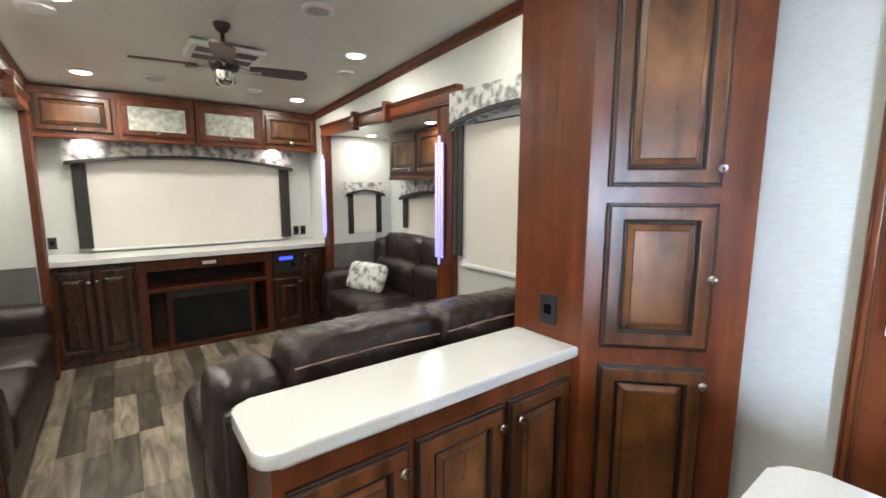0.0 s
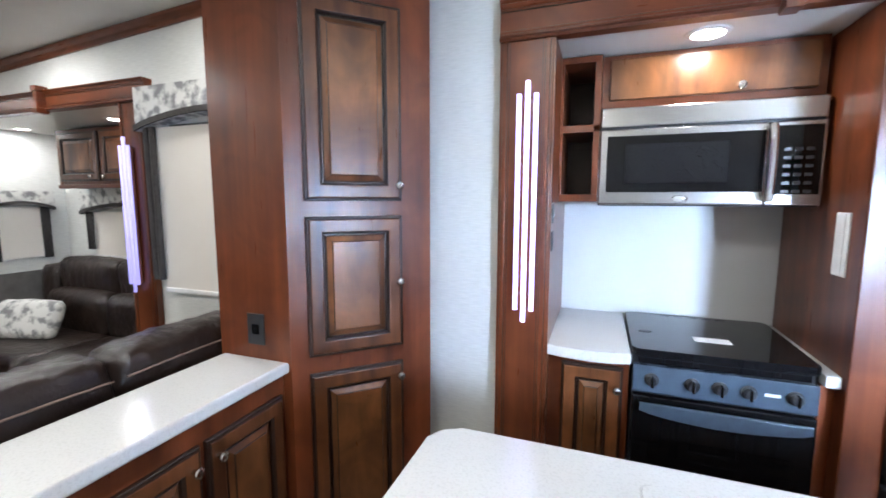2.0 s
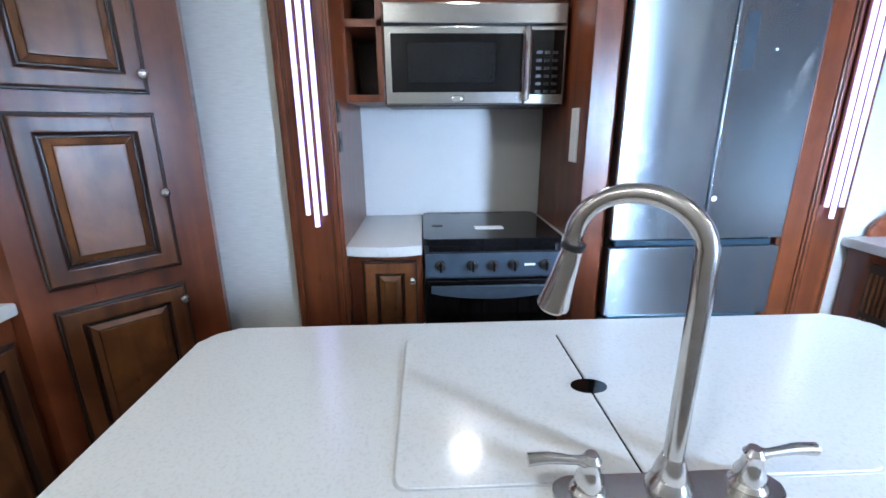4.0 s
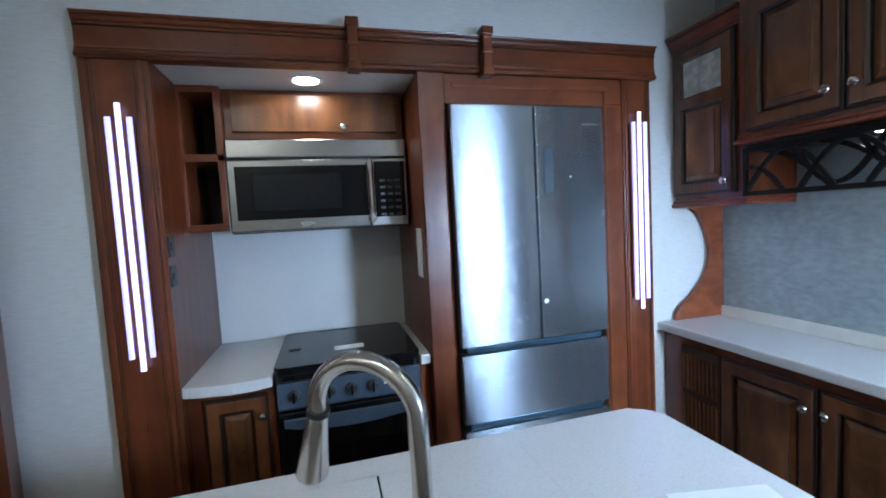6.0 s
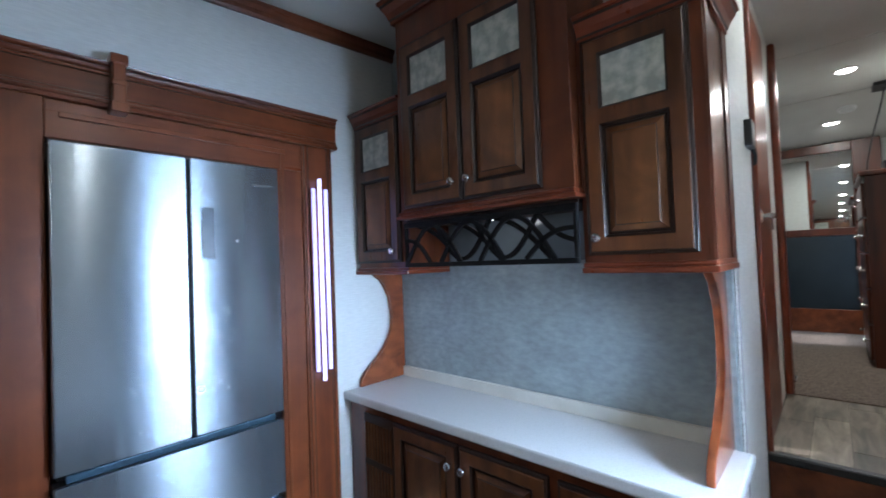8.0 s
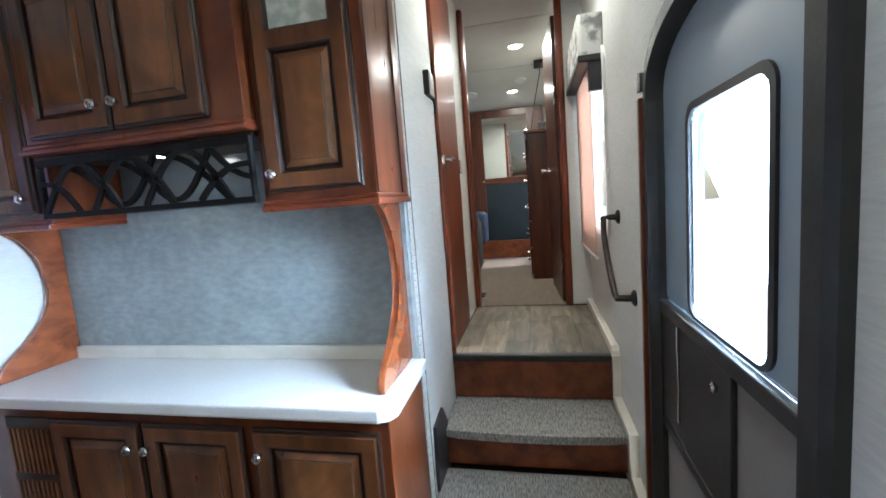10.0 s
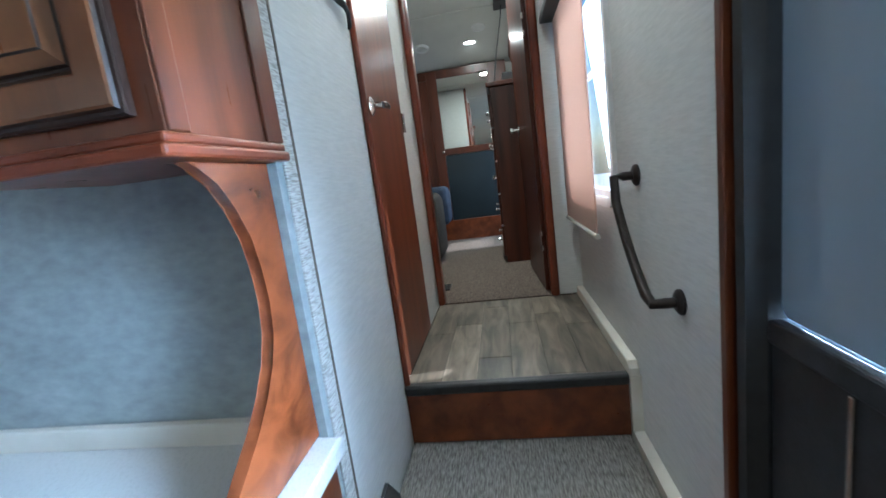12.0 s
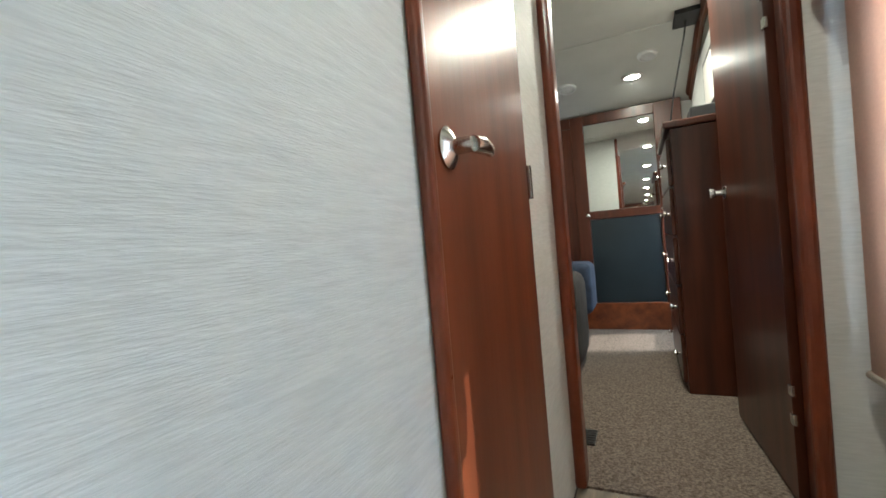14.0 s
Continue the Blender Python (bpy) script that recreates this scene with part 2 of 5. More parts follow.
def facing(n, p):
    """Local x to the right, z up, -y towards the viewer who looks at a face with the level normal n, from its lower left corner p."""
    y = -Vector(n).normalized()
    x = y.cross(Vector((0, 0, 1)))
    return Matrix.Translation(p) @ Matrix((x, y, (0, 0, 1))).transposed().to_4x4()


def box(a, b, bev=0.0, m=None, bm=None, seg=2):
    bm = bm or bmesh.new()
    (x0, y0, z0), (x1, y1, z1) = a, b
    v = [bm.verts.new(p) for p in ((x0, y0, z0), (x1, y0, z0), (x1, y1, z0), (x0, y1, z0), (x0, y0, z1), (x1, y0, z1), (x1, y1, z1), (x0, y1, z1))]
    fs = [bm.faces.new([v[k] for k in q]) for q in ((0, 3, 2, 1), (4, 5, 6, 7), (0, 1, 5, 4), (1, 2, 6, 5), (2, 3, 7, 6), (3, 0, 4, 7))]
    if bev:
        es = {e for f in fs for e in f.edges}
        r = bmesh.ops.bevel(bm, geom=list(es), offset=bev, segments=seg, profile=0.5, affect="EDGES")
        v = list({w for f in r["faces"] for w in f.verts} | {w for w in v if w.is_valid})
    if m is not None:
        for w in v:
            w.co = m @ w.co
    return bm


def prism(pts, lo, hi, axes="xyz", m=None, bm=None, bev=0.0):
    """Extrudes the outline pts, given in the first two axes, from lo to hi along the third."""
    bm = bm or bmesh.new()
    idx = ["xyz".index(c) for c in axes]

    def at(p, h):
        co = [0, 0, 0]
        co[idx[0]], co[idx[1]], co[idx[2]] = p[0], p[1], h
        return m @ Vector(co) if m is not None else Vector(co)
    bot = [bm.verts.new(at(p, lo)) for p in pts]
    top = [bm.verts.new(at(p, hi)) for p in pts]
    caps = [bm.faces.new(bot), bm.faces.new(top)]
    for i in range(len(pts)):
        bm.faces.new((bot[i - 1], bot[i], top[i], top[i - 1])).smooth = len(pts) > 8
    if bev:
        bmesh.ops.bevel(bm, geom=[e for f in caps for e in f.edges], offset=bev, segments=2, profile=0.5, affect="EDGES")
    return bm


def rounded(x0, x1, y0, y1, r, n=6, corners=(1, 1, 1, 1)):
    """Outline of a rectangle with rounded corners, anticlockwise from the lower left."""
    out = []
    for k, (cx, cy, a) in enumerate(((x0, y0, 180), (x1, y0, 270), (x1, y1, 0), (x0, y1, 90))):
        if not corners[k] or r == 0:
            out.append((cx, cy))
            continue
        ox, oy = cx + (r if cx == x0 else -r), cy + (r if cy == y0 else -r)
        for i in range(n + 1):
            t = radians(a + 90 * i / n)
            out.append((ox + r * math.cos(t), oy + r * math.sin(t)))
    return out


def loft(loops, bm=None, mats=None, cap0=True, cap1=True, smooth=False):
    """Skins closed loops of equal length; mats gives each band's material slot."""
    bm = bm or bmesh.new()
    rows = [[bm.verts.new(p) for p in lp] for lp in loops]
    for k in range(len(rows) - 1):
        for i in range(len(rows[k])):
            f = bm.faces.new((rows[k][i - 1], rows[k][i], rows[k + 1][i], rows[k + 1][i - 1]))
            f.material_index = mats[k] if mats else 0
            f.smooth = smooth
    if cap0:
        bm.faces.new(rows[0])
    if cap1:
        f = bm.faces.new(rows[-1])
        f.material_index = mats[-1] if mats else 0
    return bm


def tube(pts, r, n=10, bm=None):
    """A round bar along pts; r is one radius or one for each point."""
    pts = [Vector(p) for p in pts]
    rs = r if isinstance(r, (list, tuple)) else [r] * len(pts)
    up, loops = None, []
    for i, p in enumerate(pts):
        d = (pts[min(i + 1, len(pts) - 1)] - pts[max(i - 1, 0)]).normalized()
        if up is None:
            up = d.orthogonal().normalized()
        up = (up - d * up.dot(d)).normalized()
        side = d.cross(up)
        loops.append([p + rs[i] * (math.cos(a) * up + math.sin(a) * side) for a in (2 * math.pi * k / n for k in range(n))])
    return loft(loops, bm, smooth=True)


def lathe(profile, m, n=20, bm=None):
    """Turns (radius, height) pairs about the local z axis of m."""
    return loft([[m @ Vector((r * math.cos(2 * math.pi * k / n), r * math.sin(2 * math.pi * k / n), h)) for k in range(n)] for r, h in profile], bm, smooth=True)


def toward(n, p):
    """A frame at p whose z axis points along n."""
    return Matrix.Translation(p) @ Vector(n).to_track_quat("Z", "Y").to_matrix().to_4x4()


def cushion(a, b, r, m=None, wrinkle=0.005, step=0.05):
    """A stuffed block: rounded box with a slightly uneven, puffed skin."""
    bm = bmesh.new()
    lo, hi = Vector(a), Vector(b)
    c, h = (lo + hi) / 2, (hi - lo) / 2
    marks = []
    for k in range(3):
        edge = [0, 0.12 * r, 0.35 * r, 0.65 * r, r]
        n = max(1, round((2 * h[k] - 2 * r) / step))
        inner = [r + (2 * h[k] - 2 * r) * i / n for i in range(1, n)]
        marks.append([lo[k] + e for e in edge + inner] + [hi[k] - e for e in reversed(edge)])
    verts = {}

    def vert(i, j, k):
        if (i, j, k) not in verts:
            p = Vector((marks[0][i], marks[1][j], marks[2][k]))
            d = p - c
            core = Vector([max(-(h[q] - r), min(h[q] - r, d[q])) for q in range(3)])
            off = d - core
            n = off.normalized() if off.length > 1e-6 else Vector((0, 0, 0))
            puff = 1.0
            for q in range(3):
                puff *= 1 - (1 - abs(n[q])) * (d[q] / h[q]) ** 2
            w = noise.noise(p * 8) * wrinkle * 0.6 + noise.noise(Vector((p.x * 38, p.y * 30, p.z * 14))) * wrinkle
            p = c + core + n * (r + 0.014 * max(0, puff) + w)
            verts[i, j, k] = bm.verts.new(m @ p if m is not None else p)
        return verts[i, j, k]
    n = [len(q) - 1 for q in marks]
    for u, v, w in ((0, 1, 2), (1, 2, 0), (2, 0, 1)):
        for side in (0, n[w]):
            for i in range(n[u]):
                for j in range(n[v]):
                    quad = []
                    for x, y in ((i, j), (i + 1, j), (i + 1, j + 1), (i, j + 1)):
                        q = [0, 0, 0]
                        q[u], q[v], q[w] = x, y, side
                        quad.append(vert(*q))
                    bm.faces.new(quad).smooth = True
    return bm


def panel_door(name, parent, n, p, w, h, knob=None, glass=None, stile=0.05, label="", mats=(DOOR_WOOD, PANEL)):
    """A raised-panel cabinet door with dark glaze in its grooves and a shadow outline painted round its edge. knob: its
    place (across, up). glass: height of a patterned pane at the top.
    """
    m = facing(n, p)

    def ring(x0, x1, z0, z1, inset, y):
        return [m @ Vector(q) for q in ((x0 + inset, y, z0 + inset), (x1 - inset, y, z0 + inset), (x1 - inset, y, z1 - inset), (x0 + inset, y, z1 - inset))]

    steps = [(0, 0), (0, -0.011), (0.003, -0.0135), (0.0075, -0.0140), (0.0105, -0.0185), (0.014, -0.020)]
    fields = [(stile, w - stile, stile, h - stile)]
    if glass:
        zb = h - stile - glass
        fields = [(stile, w - stile, stile, zb - stile * 0.8), (stile, w - stile, zb, h - stile)]
    bm = bmesh.new()
    # outer edge bands take the glaze colour, also as the door's painted shadow outline
    loft([ring(0, w, 0, h, i, y) for i, y in steps], bm, [1, 1, 1, 1, 0, 0], cap1=False)
    # the flat of the frame: strips between the openings
    x0, x1, zs = 0.014, w - 0.014, [0.014] + [z for f in fields for z in (f[2], f[3])] + [h - 0.014]
    quads = [(x0, x1, zs[k], zs[k + 1]) for k in range(0, len(zs), 2)]
    for f in fields:
        quads += [(x0, f[0], f[2], f[3]), (f[1], x1, f[2], f[3])]
    for a, b, c, d in quads:
        bm.faces.new([bm.verts.new(m @ Vector(q)) for q in ((a, -0.020, c), (b, -0.020, c), (b, -0.020, d), (a, -0.020, d))])
    for f in fields:
        loft([ring(*f, i, y) for i, y in ((0, -0.020), (0.003, -0.0195), (0.010, -0.012), (0.011, -0.005))], bm, [0, 1, 1], cap0=False, cap1=False)
    door = part(name, bm, (mats[0], GLAZE_AND_SHADE), parent, label)
    for k, f in enumerate(fields):
        if glass and k == 1:
            part("pane", loft([ring(*f, 0.008, -0.004), ring(*f, 0.008, -0.008)]), SEEDY, door, "antiqued patterned glass pane")
        else:
            bm = loft([ring(*f, i, y) for i, y in ((0.009, -0.003), (0.011, -0.0055), (0.016, -0.0055), (0.019, -0.009), (0.036, -0.0165), (0.0385, -0.0195), (0.042, -0.0200))],
                      None, [1, 1, 1, 0, 1, 0, 0])
            part("panel", bm, (mats[1], GLAZE_AND_SHADE), door)
    if knob:
        k = toward(n, m @ Vector((knob[0], -0.020, knob[1])))
        part("knob", lathe([(0.007, 0), (0.006, 0.008), (0.007, 0.012), (0.013, 0.017), (0.0155, 0.023), (0.013, 0.028), (0.006, 0.031)], k, 16), NICKEL, door, "satin nickel knob")
    return door


def glaze_lines(bm, n, rows):
    """Gives the bands of a swept profile of n points the second material where they lie in its grooves."""
    bm.faces.ensure_lookup_table()
    for k in range(len(bm.faces) - 2):
        if k % n in rows:
            bm.faces[k].material_index = 1
    return bm


def crown(name, parent, pts, mat=WOOD_H, size=0.05, height=0.07, label=""):
    """A moulding swept along level points, flaring outwards to the right of the path as it rises."""
    prof = [(0, 0), (0.25, 0.0), (0.25, 0.12), (0.35, 0.2), (0.5, 0.45), (0.8, 0.7), (0.85, 0.82), (1.0, 0.85), (1.0, 1.0), (0, 1.0)]
    pts = [Vector(p) for p in pts]
    loops = []
    for i, p in enumerate(pts):
        d0 = (p - pts[i - 1]).normalized() if i else (pts[1] - p).normalized()
        d1 = (pts[i + 1] - p).normalized() if i + 1 < len(pts) else d0
        o0, o1 = Vector((d0.y, -d0.x, 0)), Vector((d1.y, -d1.x, 0))
        o = (o0 + o1) / (1 + o0.dot(o1))
        loops.append([p + o * size * a + Vector((0, 0, height * b)) for a, b in prof])
    return part(name, glaze_lines(loft(loops), len(prof), (3, 6)), (mat, GLAZE_AND_SHADE), parent, label)


# ---- structure ----
NORTH, SOUTH, REAR = 1.78, -0.50, -5.0      # inner faces of the long walls and the rear wall
DECK = 0.70                                 # the raised hall and bedroom floor


def wall(name, boxes, mat=WALL, label="pale linen-textured wall of the trailer"):
    bm = bmesh.new()
    for a, b in boxes:
        box(a, b, bm=bm)
    return single(name, bm, mat, label, "wall", kind="structure")


def pierced(x0, x1, z0, z1, y0, y1, holes):
    """Boxes of a long wall between y0 and y1 with rectangular holes (x0, x1, z0, z1), in order along x."""
    out, x = [], x0
    for a, b, c, d in holes:
        out.append(((x, y0, z0), (a, y1, z1)))
        if c > z0:
            out.append(((a, y0, z0), (b, y1, c)))
        out.append(((a, y0, d), (b, y1, z1)))
        x = b
    out.append(((x, y0, z0), (x1, y1, z1)))
    return out


wall("wall_north", pierced(REAR, 2.345, 0, 2.72, NORTH, NORTH + 0.06, [(-4.36, -2.42, 0, 2.02), (-2.16, -1.38, 1.02, 1.86), (-0.20, 1.72, 0, 2.06)])
     + [((2.345, NORTH, 0), (6.2, NORTH + 0.06, 2.72))])
wall("wall_south", pierced(REAR, 6.2, 0, 2.72, SOUTH - 0.06, SOUTH, [(-4.36, -2.42, 0, 2.02), (1.47, 2.23, 0.02, 1.84), (3.00, 3.62, 1.24, 2.08), (5.47, 6.025, 1.14, 1.62)]))
wall("wall_rear", [((REAR - 0.06, SOUTH - 0.06, 0), (REAR, NORTH + 0.06, 2.72))])
wall("wall_galley_front", [((2.27, 0.27, 0), (2.345, NORTH, 2.72))], LINEN, "grey woven wallcovering behind the buffet hutch")
wall("wall_hall", [((2.345, 0.27, 0), (2.87, 0.33, 2.70)), ((2.87, 0.27, 2.56), (3.41, 0.33, 2.70)), ((3.41, 0.27, DECK), (3.76, 0.33, 2.70))])
wall("wall_bedroom", [((3.76, 0.27, DECK), (3.81, NORTH, 2.70)), ((3.76, SOUTH, DECK), (3.81, -0.345, 2.70))])
wall("wall_front", [((6.14, SOUTH - 0.06, 0), (6.2, NORTH + 0.06, 2.72))])

bm = prism([(REAR - 0.06, ceiling_height(REAR)), (2.24, 2.66), (5.20, 2.66), (6.2, 2.425), (6.2, 2.72), (2.2, 2.74), (REAR - 0.06, 2.40)], SOUTH - 0.06, NORTH + 0.06, "xzy")
single("ceiling", bm, CEIL, "white glossy panelled trailer ceiling", "ceiling", kind="structure")
for x in (2.80, 4.05, 5.17):
    single("ceiling_seam", box((x, SOUTH, 2.655), (x + 0.025, NORTH, 2.662), 0.002), CEIL, "white batten over a ceiling joint", "trim", kind="structure")
single("floor", box((REAR, SOUTH - 0.06, -0.06), (2.9, NORTH + 0.06, -0.005)), SUBFLOOR, "subfloor under the plank vinyl", "floor", kind="structure")
single("floor_hall", box((2.862, SOUTH, 0.30), (3.76, 0.27, DECK - 0.005)), SUBFLOOR, "raised hall platform", "floor", kind="structure")
single("floor_bedroom", box((3.76, SOUTH, 0.30), (6.14, NORTH, DECK + 0.006)), CARPET, "taupe flecked cut-pile bedroom carpet", "floor", kind="structure")
single("ground", box((-60, -60, -1.0), (60, 60, -0.9)), LOT, "sales lot outside, coloured near white for the daylight glare", "ground", kind="structure")


# stained moulding along the ceiling
def cornice(name, pts):
    pts = [Vector(p) for p in pts]
    d = (pts[-1] - pts[0]).normalized()
    side = Vector((-d.y, d.x, 0)).normalized()
    prof = [(0, 0), (0.012, 0.0), (0.018, 0.012), (0.018, 0.03), (0.03, 0.045), (0.036, 0.06), (0, 0.06)]
    bm = loft([[p + side * a + Vector((0, 0, b - 0.062)) for a, b in prof] for p in pts])
    return single(name, bm, WOOD_H, "stained wood moulding where wall meets ceiling", "trim", kind="structure")


cornice("trim_north", [(2.27, NORTH, 2.66), (2.24, NORTH, 2.66), (REAR, NORTH, ceiling_height(REAR))])
cornice("trim_south", [(REAR, SOUTH, ceiling_height(REAR)), (2.24, SOUTH, 2.66), (3.76, SOUTH, 2.66)])
wall("wall_bedroom_soffit", [((4.66, SOUTH, 1.995), (6.03, -0.372, 2.52))], WALL, "pale boxed-out upper wall over the chest")
cornice("trim_bedroom_south", [(3.81, SOUTH, 2.66), (4.66, SOUTH, 2.66)])
cornice("trim_bedroom_soffit", [(4.66, -0.372, 2.66), (5.20, -0.372, 2.66), (6.02, -0.372, ceiling_height(6.02))])


# slide-out room shells: floor, back, ends and roof outside the main walls
def slide_room(name, x0, x1, sign, depth, roof, lining):
    y0 = (NORTH if sign > 0 else SOUTH) + sign * 0.001
    y1 = y0 + sign * depth
    ya, yb = sorted((y0, y1))
    yo = y1 + sign * 0.05
    bm = box((x0 - 0.05, *sorted((y1, yo))[:1], 0), (x1 + 0.05, sorted((y1, yo))[1], roof + 0.05))
    ea, eb = (ya + 0.06, yb) if sign > 0 else (ya, yb - 0.06)
    box((x0 - 0.05, ea, 0), (x0 - 0.003, eb, roof + 0.05), bm=bm)
    box((x1 + 0.003, ea, 0), (x1 + 0.05, eb, roof + 0.05), bm=bm)
    single(f"wall_{name}", bm, lining, "lining walls of a slide-out bay", "wall", kind="structure")
    single(f"ceiling_{name}", box((x0, ya, roof), (x1, yb, roof + 0.05)), CEIL, "white ceiling of a slide-out bay", "ceiling", kind="structure")
    single(f"floor_{name}", box((x0, ya, -0.06), (x1, yb, 0.0)), SUBFLOOR, "floor of a slide-out bay", "floor", kind="structure")


slide_room("galley_slide", -0.165, 1.70, 1, 0.60, 2.05, WALL)
slide_room("lounge_slide_north", -4.36, -2.42, 1, 0.70, 2.0, WALL)
slide_room("lounge_slide_south", -4.36, -2.42, -1, 0.70, 2.0, WALL)

# glowing board outside, added for the white daylight seen through the panes
single("backdrop_door", box((-2.8, -9.0, -0.85), (8.2, -8.98, 2.8)), glowing("glowing_outdoor_board", (0.92, 0.96, 1.0), 2.5), "glowing board standing in for the bright outdoors", "backdrop", kind="structure")


# stained posts, head and jointing clips round a slide-out's mouth
def slide_surround(base_x0, x0, x1, x2, sign, z0, z1, clips, ends):
    """Posts from base_x0 to x0 and x1 to x2, the head between z0 and z1."""
    y = NORTH if sign > 0 else SOUTH
    t = thing("slide_out_surround", ((x0 + x1) / 2, y, 0), "stained wood posts and moulded head round a slide-out bay", "door surround", kind="structure")
    for a, b in ((base_x0, x0), (x1, x2)):
        bm = box((a, *sorted((y, y - sign * 0.04))[:1], 0), (b, sorted((y, y - sign * 0.04))[1], z0), 0.004)
        w, flutes = b - a, []
        for f in (0.06, 0.86):
            flutes.append(box((a + w * f, *sorted((y - sign * 0.039, y - sign * 0.046))[:1], 0.02), (a + w * (f + 0.08), sorted((y - sign * 0.039, y - sign * 0.046))[1], z0), 0.002))
        post = part("post", bm, WOOD, t)
        for q in flutes:
            part("bead", q, WOOD, post)
        for f in (0.045, 0.145, 0.185, 0.80, 0.845, 0.945):
            part("groove", box((a + w * f, *sorted((y - sign * 0.038, y - sign * 0.0408))[:1], 0.02), (a + w * f + 0.003, sorted((y - sign * 0.038, y - sign * 0.0408))[1], z0)), GLAZE_AND_SHADE, post)
    h = z1 - z0
    prof = [(0, 0), (0.050, 0), (0.056, 0.06), (0.050, 0.12), (0.050, 0.16), (0.044, 0.18), (0.047, 0.21), (0.047, 0.24), (0.042, 0.26), (0.042, 0.70), (0.047, 0.72), (0.047, 0.76), (0.043, 0.78), (0.050, 0.82), (0.054, 0.88), (0.050, 0.90), (0.060, 0.94), (0.062, 0.98), (0.058, 1.0), (0, 1.0)]
    bm = loft([[Vector((x, y - sign * a, z0 + h * b)) for a, b in prof] for x in (ends[0], ends[1])])
    part("head", glaze_lines(bm, len(prof), (5, 8, 10, 12, 15)), (WOOD_H, GLAZE_AND_SHADE), t, "moulded stained wood head")
    for x in clips:
        bm = box((x - 0.018, *sorted((y - sign * 0.03, y - sign * 0.088))[:1], z0 - 0.012), (x + 0.018, sorted((y - sign * 0.03, y - sign * 0.088))[1], z1 + 0.016), 0.004)
        clip = part("clip", bm, WOOD, t, "stained jointing block")
        for za, zb, grow in ((z0 - 0.020, z0 + 0.012, 0.006), (z0 + 0.45 * h, z0 + 0.58 * h, 0.003), (z1 - 0.010, z1 + 0.022, 0.006)):
            part("cap", box((x - 0.018 - grow, *sorted((y - sign * 0.03, y - sign * (0.088 + grow)))[:1], za), (x + 0.018 + grow, sorted((y - sign * 0.03, y - sign * (0.088 + grow)))[1], zb), 0.004), WOOD, clip)
    return t


slide_surround(-0.36, -0.165, 1.695, 1.845, 1, 2.045, 2.19, (0.518, 1.043), (-0.36, 1.87))
slide_surround(-4.50, -4.34, -2.47, -2.285, 1, 1.985, 2.10, (-3.66, -3.10), (-4.50, -2.25))
slide_surround(-4.50, -4.34, -2.47, -2.285, -1, 1.985, 2.10, (-3.66, -3.10), (-4.50, -2.25))


def led_light(x, y, z0, z1, sign, dim=False):
    t = thing("led_strip_light", (x, y, z0), "three glowing cool white LED tubes on a stained wood plate", "wall light", "LED strips on the slide posts")
    h = z1 - z0
    part("backplate", box((x - 0.040, *sorted((y, y - sign * 0.008))[:1], z0 + 0.05), (x + 0.040, sorted((y, y - sign * 0.008))[1], z1 - 0.05), 0.003), WOOD, t)
    for dx, e in ((-0.031, 0.045), (0, 0.0), (0.031, 0.045)):
        part("tube", tube([(x + dx, y - sign * 0.020, z0 + e), (x + dx, y - sign * 0.020, z1 - e)], 0.0085, 10), LED_DIM if dim else LED_SIDE if dx else LED, t)


led_light(-0.25, NORTH - 0.046, 1.004, 1.895, 1)
led_light(1.762, NORTH - 0.046, 1.004, 1.895, 1)
led_light(-2.41, NORTH - 0.046, 0.95, 1.80, 1, True)
led_light(-4.42, NORTH - 0.046, 0.95, 1.80, 1, True)


def can_light(x, y, z=None, r=0.055, watts=5.0):
    z = ceiling_height(x) if z is None else z
    t = thing("recessed_light", (x, y, z - 0.01), "round recessed LED ceiling light, switched on", "ceiling light", "ceiling lights")
    m = toward((0, 0, -1), (x, y, z + 0.002))
    part("trim_ring", lathe([(r * 1.0, 0), (r * 1.45, 0.0), (r * 1.42, 0.006), (r * 1.1, 0.010), (r * 1.0, 0.006)], m, 24), PLASTIC, t)
    part("lens", lathe([(0.002, 0.006), (r, 0.006), (r * 0.9, 0.0105), (0.002, 0.012)], m, 24), LAMP, t, "glowing round lens")
    area("can_lamp", look((x, y, z - 0.016), (x + 0.0001, y, 0)), r * 1.8, r * 1.8, watts, (1.0, 0.955, 0.79), "DISK")


for x, y in ((-1.62, 1.36), (-2.93, 1.385), (-4.25, 1.42), (-4.25, -0.13), (-2.95, -0.15), (-1.6, -0.13)):
    can_light(x, y, watts=2.2 if y > 1 else 4.6)
for x, y in ((-0.3, -0.13), (1.2, -0.13)):
    can_light(x, y, watts=6.5 if x < 0 else 2.8)
for x, y in ((-4.15, 2.13), (-3.05, 2.10), (-4.15, -0.85), (-3.05, -0.83)):
    can_light(x, y, 2.0, 0.04, 1.4)
can_light(0.34, 1.90, 2.05, 0.05, 1.6)
can_light(2.90, -0.12, 2.66, 0.05, 5.4)
can_light(4.6, -0.07, 2.66, 0.05, 19.0)
can_light(5.66, 0.01, None, 0.05, 2.5)


# ---- galley: pantry column, peninsula, slide-out kitchen, island, hutch ----
D = (1, -1, 0)


def diagonal(s, z, off=0.0):
    """A place on the pantry's slanting face: s metres along it from its left corner."""
    q = math.sqrt(0.5)
    return Vector((-0.962 + s * q + off * q, 1.263 + s * q - off * q, z))


